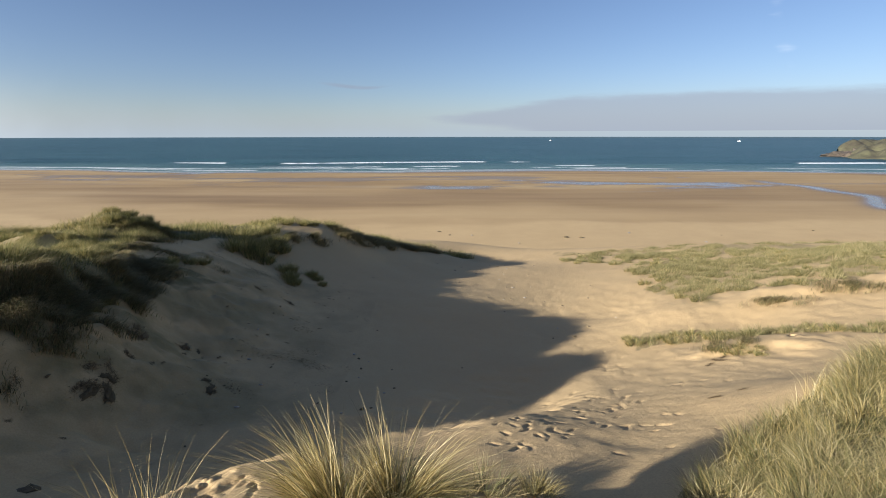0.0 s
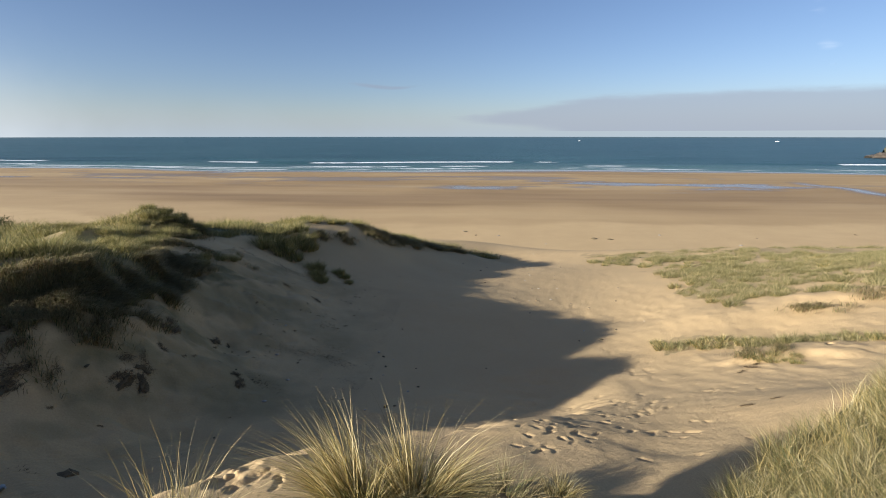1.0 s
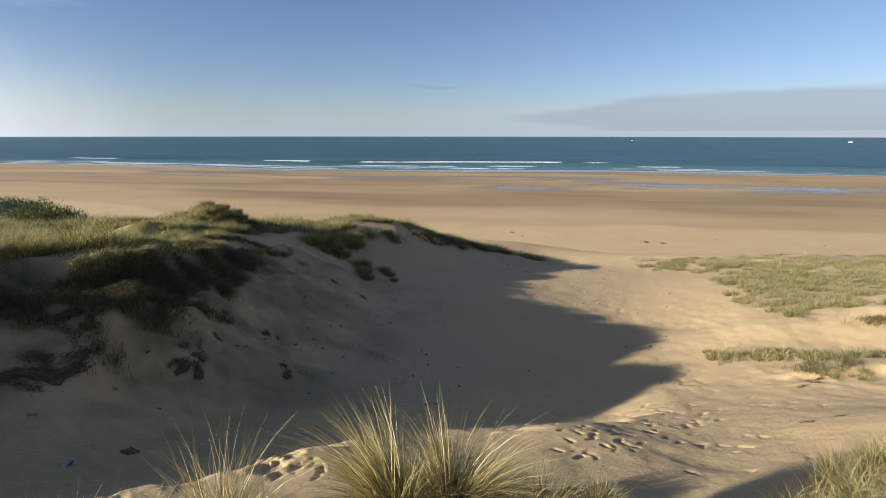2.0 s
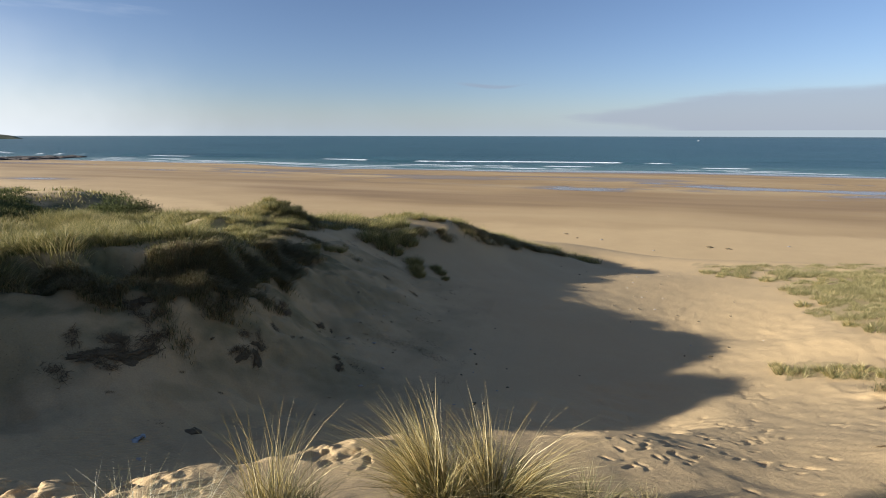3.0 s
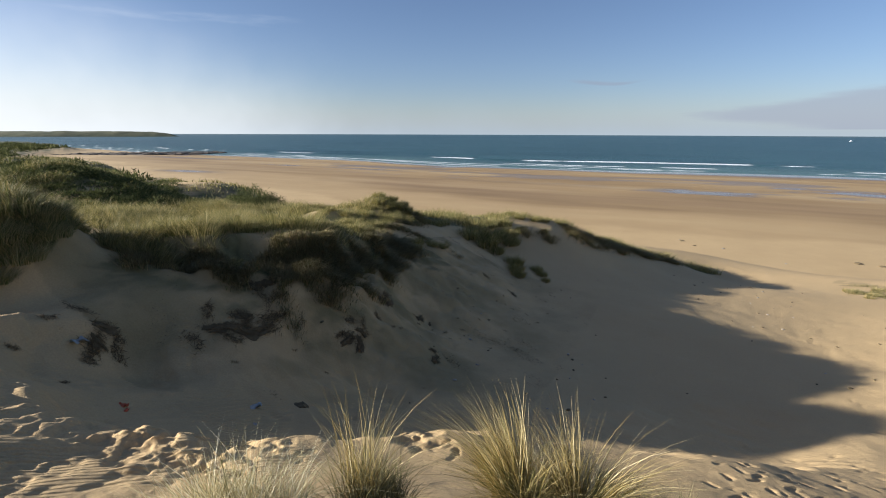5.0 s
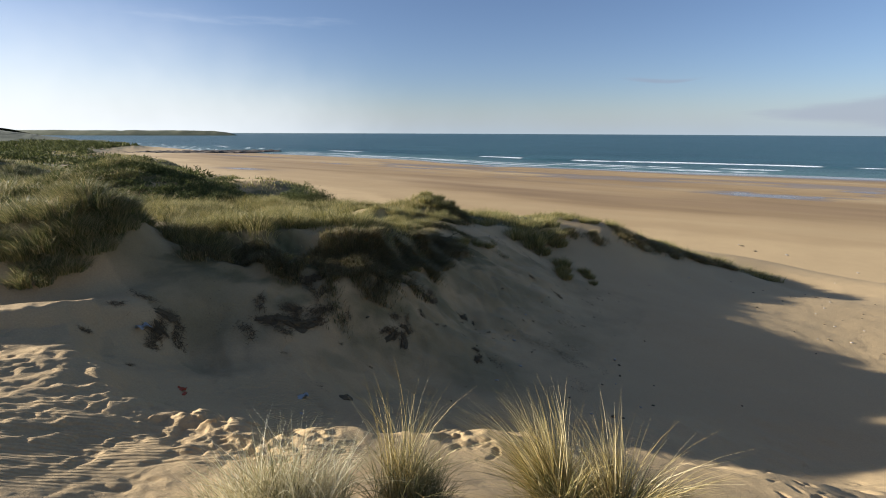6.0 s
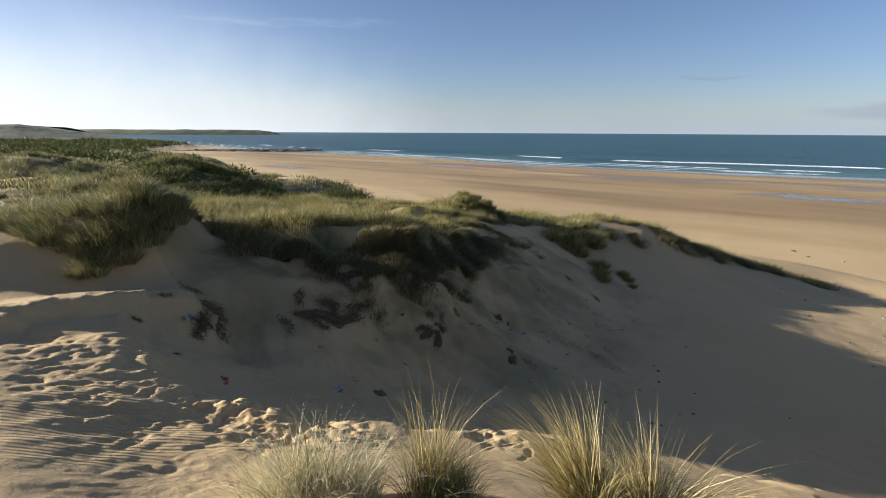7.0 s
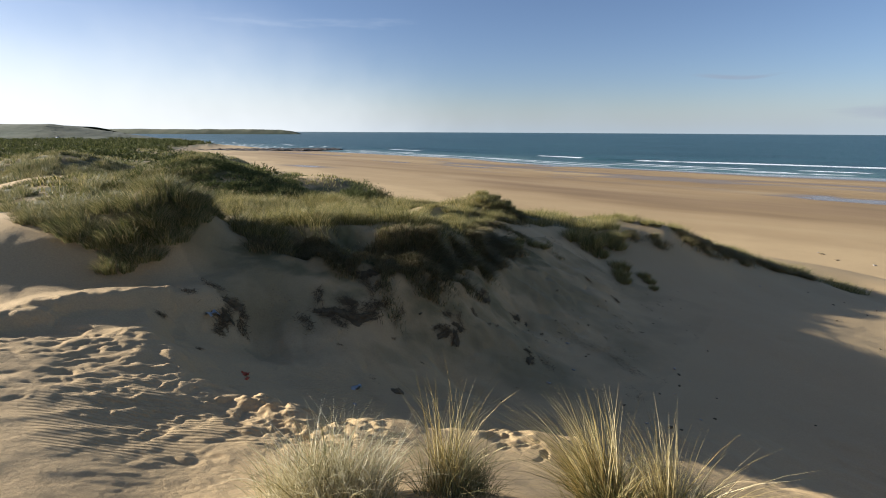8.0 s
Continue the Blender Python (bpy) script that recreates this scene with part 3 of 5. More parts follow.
# ---------------------------------------------------------------- ground: one sheet out to the horizon
def build_ground():
    az = np.radians(np.concatenate([np.arange(-180, -50, 6.0), np.arange(-50, 86, 0.23), np.arange(86, 180, 6.0)]))
    rings = [0.4]
    while rings[-1] < 4950:
        r = rings[-1]
        rings.append(r * (1.05 if r < 2.4 else 1.0042 if r < 9 else 1.0065 if r < 20 else 1.011 if r < 50 else 1.022 if r < 400 else 1.08))
    r = np.array(rings)[:, None]
    x, y = (-np.sin(az)[None] * r).ravel(), (np.cos(az)[None] * r).ravel()
    z = land(x, y) + bare_relief(x, y)
    x, y, z = np.append(x, 0.0), np.append(y, 0.0), np.append(z, land(np.zeros(1), np.zeros(1)))
    cols, rows = len(az), len(rings)
    quads = grid_faces(rows, cols, True)
    fan = np.stack([np.full(cols, len(x) - 1), (np.arange(cols) + 1) % cols, np.arange(cols)], -1)
    yf, ys = dune_foot(x), shore(x)
    off = (y - yf) + 4 * fbm(x, y * 4, 60, 3, 11)
    damp = (0.55 * step(33, 38, off + 2 * fbm(x, y * 3, 18, 3, 12)) + 0.45 * step(52, 66, off + 5 * fbm(x, y * 3, 25, 3, 12))) * (np.hypot(x, y) > 45)
    s = (y - yf) / (ys - yf)
    run = fbm(x, y * 5.0, 70, 3, 13)
    patch = fbm(x, y * 3.4, 30, 5, 14)
    brown = np.clip(0.85 * np.exp(-((off - 76) / 20) ** 2) * (0.75 + 0.6 * run) + 0.55 * np.exp(-((s - 0.80) / 0.06) ** 2) * (0.4 + run), 0, 1) * (np.hypot(x, y) > 60)
    wet = step(0.86, 0.94, s + 0.03 * run)
    low = np.exp(-((x - 45) / 80) ** 2 - ((y - 165) / 32) ** 2) + 0.8 * np.exp(-((x + 190) / 60) ** 2 - ((y - 190) / 16) ** 2)
    wet = np.maximum(wet, 0.85 * step(0.45, 0.95, low * (0.75 + 0.75 * patch)))
    wet = np.maximum(wet, 0.6 * step(0.3, 0.55, run) * step(0.5, 0.62, s) * step(0.86, 0.76, s))
    pool = np.exp(-(((x + 135) / 22) ** 2 + ((y - 186) / 3) ** 2)) + np.exp(-(((x + 110) / 14) ** 2 + ((y - 226 - 0.8 * (x + 110)) / 9) ** 2)) + np.exp(-(((x + 180) / 14) ** 2 + ((y - 131 - 0.12 * (x + 180)) / 5) ** 2))
    bed = 113 - 0.009 * np.maximum(0, 150 - y) ** 2 + 1.5 * np.sin(y * 0.21)
    creek = np.exp(-((x - bed) / 3.4) ** 2) * step(98, 106, y) * step(190, 168, y)
    wet = np.clip(np.maximum.reduce([wet, pool, creek]), 0, 1) * (np.hypot(x, y) > 45)
    turf = turf_mask(x, y) * np.clip(0.75 + 0.5 * fbm(x, y, 1.2, 2, 27), 0, 1) * (1 - 0.6 * step(4, 7, x) * step(8, 11, y))
    r = np.hypot(x, y)
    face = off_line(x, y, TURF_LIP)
    # humic soil streaks below the lip, with the face's shade painted in
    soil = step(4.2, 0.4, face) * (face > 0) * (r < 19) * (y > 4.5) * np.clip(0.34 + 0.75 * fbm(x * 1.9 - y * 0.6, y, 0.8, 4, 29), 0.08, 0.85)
    # wider, weaker brown stain that also puts the hollow's shade into the colour
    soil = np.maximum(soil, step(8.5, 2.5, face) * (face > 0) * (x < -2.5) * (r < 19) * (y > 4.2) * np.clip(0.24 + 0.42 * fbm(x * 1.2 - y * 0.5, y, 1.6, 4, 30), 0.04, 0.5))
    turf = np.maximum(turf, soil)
    ripple = step(0.0, 0.4, fbm(x, y, 1.5, 2, 95) - 0.15 + 0.9 * np.exp(-((x + 4.4) / 1.5) ** 2 - ((y - 1.3) / 0.9) ** 2)) * step(9.0, 6.0, r) * step(0.5, -1.5, x) + 0.05 * step(14, 9, r)
    ripple = ripple * (1 - 0.8 * step(0.01, 0.03, np.abs(tread(x, y))))
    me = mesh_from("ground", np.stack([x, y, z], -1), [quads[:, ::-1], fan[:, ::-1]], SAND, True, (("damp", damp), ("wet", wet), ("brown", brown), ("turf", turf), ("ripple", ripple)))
    return tagged(new("ground", me), "pale trodden dune sand running down to a wide wet beach", "sand", kind="structure")


build_ground()


def build_sea():
    az = np.radians(np.concatenate([np.arange(-75, 100, 0.25)]))
    rings = [180.0]
    while rings[-1] < 4930:
        rings.append(rings[-1] * (1.004 if rings[-1] < 480 else 1.03))
    r = np.array(rings)[:, None]
    x, y = (-np.sin(az)[None] * r).ravel(), (np.cos(az)[None] * r).ravel()
    out = y - shore(x)
    z = 0.12 + 0.0 * x
    foam, wave_shade = np.zeros_like(x), np.zeros_like(x)
    for off, high, wide, seed in ((12, 0.20, 2.0, 1), (30, 0.45, 2.6, 2), (62, 0.8, 3.4, 3), (100, 0.6, 7.0, 4), (150, 0.5, 9.0, 5)):
        line = out - off - 7 * fbm(x, y * 0, 90, 2, 50 + seed)
        z += high * np.exp(-(line / wide) ** 2) * (0.55 + 0.45 * fbm(x, x * 0, 60, 2, 60 + seed))
        if seed <= 3:
            brk = step(-0.25, 0.1, fbm(x, x * 0 + seed, 38, 4, 80 + seed) - (0.42 if seed == 3 else 0.12))
            foam = np.maximum(foam, brk * np.exp(-((line + wide * 0.5) / (wide * 0.5)) ** 2) * 1.3)
            # dark band along each breaker: the wave face's shading, put into the colour
            wave_shade = np.maximum(wave_shade, np.exp(-((line - wide * 0.5) / (wide * 0.6)) ** 2) * step(-0.5, 0.0, fbm(x, x * 0 + seed, 60, 3, 84 + seed)))
    foam = np.maximum(foam, 0.8 * np.exp(-((out - 2.5) / 2.5) ** 2) * step(-0.2, 0.3, fbm(x, y, 20, 3, 99)))
    # nearness to the shore, less the painted shading of the waves
    shallow_shade = step(70, 2, out) * (1 - wave_shade)
    me = mesh_from("water", np.stack([x, y, z], -1), [grid_faces(len(rings), len(az))[:, ::-1]], SEA, True,
                   (("foam", np.clip(foam, 0, 1)), ("shallow_shade", shallow_shade)))
    return tagged(new("water", me), "deep blue sea with low white breakers", "sea", kind="structure")


build_sea()


# ---------------------------------------------------------------- distant land
def ridge_mesh(name, line, material, across, base, rough, seed, n=160, m=26, plateau=0.6):
    """A long hill along a line of (x, y, top) with slopes of half width 'across' down to 'base'."""
    line = np.array(line, float)
    at = np.linspace(0, len(line) - 1, n)
    k = np.clip(at.astype(int), 0, len(line) - 2)
    f = (at - k)[:, None]
    f = f * f * (3 - 2 * f) * 0.5 + f * 0.5
    mid = line[k] * (1 - f) + line[k + 1] * f
    way = np.gradient(mid[:, :2], axis=0)
    way /= np.linalg.norm(way, axis=1)[:, None] + 1e-9
    side = np.stack([way[:, 1], -way[:, 0]], -1)
    v = np.linspace(-1, 1, m)
    prof = np.clip((1 - np.abs(v)) / (1 - plateau * 0.5), 0, 1) ** 0.75
    p = mid[:, None, :2] + side[:, None] * (v[None, :, None] * across)
    ends = np.clip(np.minimum(at, at[-1] - at) / 0.35, 0, 1) ** 0.6
    z = base + (mid[:, None, 2] - base) * prof[None] * ends[:, None]
    z = z + rough * fbm(p[..., 0], p[..., 1], across * 0.35, 4, seed) * (prof[None] > 0.02) * (0.3 + prof[None])
    return mesh_from(name, np.concatenate([p, z[..., None]], -1).reshape(-1, 3), [grid_faces(n, m)], material)


hill = new("hillside", ridge_mesh("hillside", [(-1500, -500, 34), (-1050, 60, 23), (-880, 225, 21), (-852, 290, 11), (-834, 337, 2), (-815, 390, 0)], HILL, 230, -2, 1.2, 5, 200, 30, 0.8))
tagged(hill, "distant grey-green grassy hillside sloping down to the shore", "hill", kind="structure")
cape = new("headland", ridge_mesh("headland", [(-3300, 100, 19), (-2500, 500, 15), (-2000, 950, 17), (-1830, 1210, 16), (-1795, 1275, 3)], HILL, 170, -3, 1.5, 15, 160, 24, 1.2))
tagged(cape, "long flat green headland far across the water", "headland", kind="structure")
east = new("headland", ridge_mesh("east_headland", [(318, 405, 5), (345, 390, 12), (392, 358, 23), (470, 305, 35), (700, 200, 46)], CLIFF, 66, -2, 4.0, 25, 160, 40, 0.8))
tagged(east, "grassy headland with a brown rocky foot by the water", "headland", kind="structure")


def rock_mesh(name, count, seed, place):
    """Jagged rocks: squashed, chopped balls at the places that place(k, rng) gives as x, y, z, size, height."""
    rng = np.random.default_rng(seed)
    bm = bmesh.new()
    bmesh.ops.create_icosphere(bm, subdivisions=2, radius=1)
    unit = np.array([v.co[:] for v in bm.verts])
    tri = np.array([[v.index for v in f.verts] for f in bm.faces])
    bm.free()
    verts, faces = [], []
    for k in range(count):
        x, y, z, size, high = place(k, rng)
        p = unit * (1 + 0.35 * rng.standard_normal((len(unit), 1)) * 0.6)
        a = rng.uniform(0, 6.28)
        c, s = math.cos(a), math.sin(a)
        q = np.stack([(p[:, 0] * c - p[:, 1] * s) * size * rng.uniform(0.7, 1.6) + x, (p[:, 0] * s + p[:, 1] * c) * size + y, p[:, 2] * high + z], -1)
        verts.append(q)
        faces.append(tri + k * len(unit))
    return mesh_from(name, np.concatenate(verts), [np.concatenate(faces)], ROCK, False)


def reef_place(k, rng):
    f = rng.uniform(-0.6, 1)
    x, y = -378 + 20 * f + rng.normal(0, 5), 150 + 132 * f + rng.normal(0, 4)
    return x, y, 0.3, rng.uniform(3.0, 8.0), rng.uniform(0.9, 1.7) * (1.5 - 0.8 * f)


def east_place(k, rng):
    f = rng.uniform(0, 1) ** 1.3
    return 314 + 40 * f + rng.normal(0, 6), 362 + 34 * (1 - f) - 45 * f * rng.uniform(0, 1.0), 0.3 + 2.5 * f, rng.uniform(2.5, 8), rng.uniform(1.2, 4.5) * (0.7 + f)


reef = tagged(new("rock_reef", rock_mesh("rock_reef", 1300, 3, reef_place)), "low dark rock reef running out into the sea", "rocks", kind="stuff")
tagged(new("shore_rocks", rock_mesh("shore_rocks", 260, 4, east_place)), "brown weathered rocks at the foot of the headland", "rocks", kind="stuff")


# ---------------------------------------------------------------- clouds, far off in the sky
def cloud_sheet(name, az0, az1, el0, el1, material, label, thick, far=4600):
    n, m = 80, 24
    a = np.radians(np.linspace(az0, az1, n))[:, None]
    e = np.radians(np.linspace(el0, el1, m))[None]
    x, y, z = -np.sin(a) * np.cos(e) * far, np.cos(a) * np.cos(e) * far, np.sin(e) * far + EYE + 0 * a
    u, v = np.linspace(0, 1, n)[:, None] + 0 * e, np.linspace(0, 1, m)[None] + 0 * a
    me = mesh_from(name, np.stack([x, y, z], -1).reshape(-1, 3), [grid_faces(n, m)], material, True, (("thick", thick(u, v).ravel()),))
    ob = tagged(new(name, me), label, "cloud", kind="structure")
    ob.visible_shadow = False
    return ob


bank_cloud = cloud_material("cloud_bank", (0.188, 0.212, 0.262, 0.68), 0.0030, 0.22, 0.88, (0.5, 0.5, 3.2), 1.0)
sliver_cloud = cloud_material("cloud_sliver", (0.155, 0.182, 0.235, 0.65), 0.0030, 0.22, 0.88, (0.5, 0.5, 3.2), 1.0)
wisp_cloud = cloud_material("cloud_wisp", (0.445, 0.48, 0.535, 0.30), 0.0022, 0.55, 1.0, (0.5, 0.5, 4.0), 1.0)
# no clouds: emission that paints horizon haze and sunward glare over the sky
haze_glow = cloud_material("painted_sea_haze", (0.24, 0.29, 0.342, 0.85), 0.0002, 0.3, 1.3, (1, 1, 1), 1.0)
glare_glow = cloud_material("painted_bright_haze", (0.55, 0.57, 0.59, 0.9), 0.0002, 0.3, 1.3, (1, 1, 1), 1.0)


def bank_shape(u, v):
    top = 0.27 + 0.36 * step(0.0, 0.30, u) - 0.06 * step(0.5, 1.0, u)
    low = 0.20 - 0.34 * step(0.03, 0.30, u)
    return -0.6 + 1.05 * step(top + 0.16, top - 0.16, v) * step(low - 0.16, low + 0.12, v) * step(0.0, 0.07, u)


# two added glowing sheets, haze and glare painted as emission
cloud_sheet("haze", 110, -85, -0.9, 9.0, haze_glow, "glowing sheet of painted pale haze along the sea's horizon", lambda u, v: -0.25 + 1.1 * (1 - v) ** 2.2, 4860)
cloud_sheet("haze", 120, 24, -0.9, 20.0, glare_glow, "glowing sheet of painted bright haze on the sunward horizon", lambda u, v: -0.40 + 1.35 * (1 - v) ** 1.4 * (1 - u) ** 0.6, 4840)
cloud_sheet("cloud", 5, -75, 0.4, 6.4, bank_cloud, "flat grey bank of cloud low over the sea", bank_shape)
cloud_sheet("cloud", 16, 2, 4.2, 6.2, sliver_cloud, "small grey sliver of cloud",
            lambda u, v: -0.6 + 0.86 * np.exp(-((u - 0.45) / 0.30) ** 2 - ((v - 0.5 - 0.1 * np.sin(u * 9)) / 0.14) ** 2))
cloud_sheet("cloud", 92, 28, 7.0, 16.0, wisp_cloud, "thin white veil of high cloud",
            lambda u, v: -0.35 + 0.5 * np.exp(-((v - 0.35 - 0.12 * u) / 0.12) ** 2) * step(1, 0.7, u) + 0.25 * np.exp(-((v - 0.7) / 0.1) ** 2) * step(0.9, 0.6, u))
trail_cloud = cloud_material("cloud_trail", (0.50, 0.54, 0.60, 0.42), 0.0022, 0.50, 1.0, (0.5, 0.5, 4.0), 1.0)
cloud_sheet("cloud", -24, -40, 5, 19, trail_cloud, "thin white trail of high cloud",
            lambda u, v: -0.45 + 0.45 * np.exp(-((u - 0.62 + 0.28 * v) / 0.09) ** 2))


# ---------------------------------------------------------------- grass
def blade_mesh(name, root, height, width, way, droop, material, segments=3, rng=None):
    """Tapered, arching blades. root (n, 3), way: unit directions in plan, droop 0 (upright) to 1 (bent over)."""
    n = len(root)
    rng = rng or np.random.default_rng(1)
    turn = rng.uniform(0, 6.28, n)
    side = np.stack([np.cos(turn), np.sin(turn), 0 * turn], -1)
    rows = []
    for k in range(segments + 1):
        s = k / segments
        rise = height * (s - 0.42 * droop * s * s)
        out = height * droop * (0.22 * s + 0.68 * s ** 2.3)
        mid = root + np.stack([way[:, 0] * out, way[:, 1] * out, rise], -1)
        w = width * (1 - s ** 1.6)
        rows.append((mid, w))
    verts = []
    for k, (mid, w) in enumerate(rows):
        if k < segments:
            verts += [mid - side * w[:, None] * 0.5, mid + side * w[:, None] * 0.5]
        else:
            verts.append(mid)
    stride = 2 * segments + 1
    verts = np.stack(verts, 1).reshape(-1, 3)
    base = np.arange(n)[:, None] * stride
    quads = [base + np.array([[2 * k, 2 * k + 1, 2 * k + 3, 2 * k + 2]]) for k in range(segments - 1)]
    tip = base + np.array([[2 * segments - 2, 2 * segments - 1, 2 * segments]])
    return mesh_from(name, verts, [np.concatenate(quads), tip] if quads else [tip], material)


WIND = 0.35   # the wind leans the blades towards +x


def ways(rng, n, wind=WIND):
    a = rng.uniform(0, 6.28, n)
    d = np.stack([np.cos(a) + wind, np.sin(a) - 0.3 * wind], -1)
    return d / (np.linalg.norm(d, axis=1)[:, None] + 1e-9)


def scatter(poly, per_m2, rng, clump=0.9, seed=0, thin=0.0):
    """Places in a polygon, gathered into tussocks by noise."""
    p = np.array(poly)
    lo, hi = p.min(0), p.max(0)
    n = int((hi[0] - lo[0]) * (hi[1] - lo[1]) * per_m2)
    x, y = rng.uniform(lo[0], hi[0], n), rng.uniform(lo[1], hi[1], n)
    keep = inside(x, y, poly) & turf_mask(x, y)
    keep &= fbm(x, y, clump, 2, 200 + seed) > rng.uniform(-0.7, 0.5, n) + thin
    return x[keep], y[keep]


def sward(x, y):
    """How tall the grass stands: cropped short by the wind on the bank's bare peak and its edge."""
    short = step(9.6, 11.6, y) * step(24, 18, y) * step(-17, -13, x) * step(-6, -8, x)
    edge = step(-10.0, -8.8, x) * step(-5, -7, x) * step(5, 6, y) * step(12, 10, y)
    mound = step(-12.0, -13.2, x) * step(8, 6, y)
    return 1 - 0.40 * short - 0.42 * edge * (1 - short) - 0.45 * mound


def meadow(name, poly, per_m2, high, wide, material, label, seed, droop=(0.3, 0.9), clump=0.9, segments=3, thin=0.0):
    rng = np.random.default_rng(seed)
    x, y = scatter(poly, per_m2, rng, clump, seed, thin)
    tuft = np.clip(0.72 + 0.75 * fbm(x, y, clump, 2, 200 + seed) + 0.25 * fbm(x, y, clump * 3, 2, 300 + seed), 0.4, 1.6)
    h = high * tuft * rng.uniform(0.55, 1.15, len(x)) * sward(x, y)
    z = ground_z(x, y) - 0.03
    me = blade_mesh(name, np.stack([x, y, z], -1), h, wide * rng.uniform(0.6, 1.3, len(x)), ways(rng, len(x)), rng.uniform(*droop, len(x)), material, segments, rng)
    return tagged(new(name, me), label, "grass", kind="stuff")


NEAR_BANK = [(-13.8, 7.8), (-11.0, 6.2), (-10.2, 6.4), (-9.4, 6.95), (-8.15, 8.2), (-7.8, 9.2), (-7.95, 10.5), (-8.3, 12.0), (-9.9, 14.6), (-9.2, 19.2), (-12.0, 19.5), (-18.0, 15.0), (-20.0, 9.0)]
meadow("marram_grass", NEAR_BANK, 1800, 0.52, 0.010, BANK, "dense green and straw marram grass on the bank's top", 31, droop=(0.4, 1.2), clump=0.62, thin=0.12)
meadow("marram_grass", BANK_TOP, 420, 0.50, 0.013, BANK, "green marram grass along the dune crest", 37, clump=1.0)
meadow("marram_grass", EAST_FIELD, 800, 0.22, 0.011, GOLD, "sunlit green marram grass in low tussocks on sand", 32, thin=0.25, clump=0.9, droop=(0.5, 1.2))
meadow("marram_grass", EAST_STRIP, 520, 0.36, 0.010, GOLD, "thin strip of green grass on a sand mound", 33, clump=0.6, droop=(0.4, 1.1))
meadow("marram_grass", EAST_SLOPE, 2600, 0.44, 0.0052, GOLD, "dense sunlit marram grass on the near slope", 34, droop=(0.6, 1.25), clump=0.5, segments=4, thin=-0.3)
meadow("straw_grass", EAST_SLOPE, 560, 0.44, 0.0055, STRAW, "dry straw blades among the near slope's grass", 44, droop=(0.5, 1.2), clump=0.5, segments=4, thin=0.0)
# the darker blades put the mound's shaded side into the colour
meadow("marram_grass", WEST_MOUND, 2200, 0.60, 0.012, MARRAM, "tall marram grass on a sand mound, coloured darker for its shaded side", 35, droop=(0.5, 1.2), clump=1.1, thin=-0.4)
meadow("marram_grass", BANK_FRINGE, 700, 0.24, 0.010, MARRAM, "green marram grass drooping over the bank's edge", 40, droop=(0.8, 1.4), clump=0.6)
meadow("dead_grass", BANK_FRINGE, 900, 0.22, 0.011, DEAD, "matted brown dead grass on the bank's broken edge", 38, droop=(0.7, 1.3), clump=0.6)
meadow("dead_grass", CREST_FRINGE, 700, 0.40, 0.012, DEAD, "brown dead grass under the dune crest", 39, droop=(0.7, 1.3), clump=0.7)
meadow("dune_grass", DUNES_WEST, 17, 0.42, 0.08, BANK, "rough green grass over the farther dunes", 36, clump=2.4, segments=2, thin=-0.1)


def tussock_mesh(name, blades, radius, high, wide, material, seed, droop=(0.3, 1.0), segments=4, spread=0.8):
    rng = np.random.default_rng(seed)
    a, r = rng.uniform(0, 6.28, blades), radius * np.sqrt(rng.uniform(0, 1, blades))
    lobe = 0.10 * high * np.stack([np.cos(np.floor(a * 1.3) * 2.4), np.sin(np.floor(a * 1.3) * 2.4)], -1)
    root = np.stack([np.cos(a) * r + lobe[:, 0], np.sin(a) * r + lobe[:, 1], 0 * a - 0.05], -1)
    out = np.stack([np.cos(a), np.sin(a)], -1) * (0.3 + r[:, None] / radius) * spread + rng.normal(0, 0.45, (blades, 2)) + np.array([WIND * 0.6, -0.1])
    out /= np.linalg.norm(out, axis=1)[:, None]
    d = np.clip(rng.uniform(*droop, blades) * (0.35 + 0.75 * r / radius), 0.05, 1.1)
    h = high * np.clip(rng.normal(0.74, 0.2, blades), 0.3, 1.12) * (1.08 - 0.25 * r / radius)
    return blade_mesh(name, root, h, wide * rng.uniform(0.6, 1.3, blades), out, d, material, segments, rng)


def tussock(x, y, mesh_list, label, turn=0.0, size=1.0, group="", sink=0.0):
    z = float(ground_z(np.array([x]), np.array([y]))[0]) - sink
    top = new("marram_tussock")
    top.empty_display_size = 0.2
    for name, me in mesh_list:
        part(name, me, top)
    top.matrix_basis = pose(x, y, z, 0, 0, turn) @ Matrix.Scale(size, 4)
    return tagged(top, label, "grass tussock", group)


def fan_mesh(name, fans, wide, material, seed, segments=5):
    """Blades in fans: offset x, y, lean towards (degrees), how far, its spread, blades, height, root radius."""
    rng = np.random.default_rng(seed)
    roots, out, droops, tall = [], [], [], []
    for dx, dy, towards, lean, spread, n, high, radius in fans:
        a, r = rng.uniform(0, 6.28, n), radius * np.sqrt(rng.uniform(0, 1, n))
        roots.append(np.stack([dx + np.cos(a) * r, dy + np.sin(a) * r, np.full(n, -0.05)], -1))
        w = radians(towards) + rng.normal(0, spread, n)
        out.append(np.stack([np.cos(w), np.sin(w)], -1))
        droops.append(np.clip(lean * rng.lognormal(0, 0.38, n), 0.04, 1.45))
        tall.append(high * np.clip(rng.normal(0.74, 0.19, n), 0.3, 1.12))
    d, h, n = np.concatenate(droops), np.concatenate(tall), sum(len(h) for h in tall)
    return blade_mesh(name, np.concatenate(roots), h, wide * rng.uniform(0.55, 1.3, n), np.concatenate(out), d, material, segments, rng)


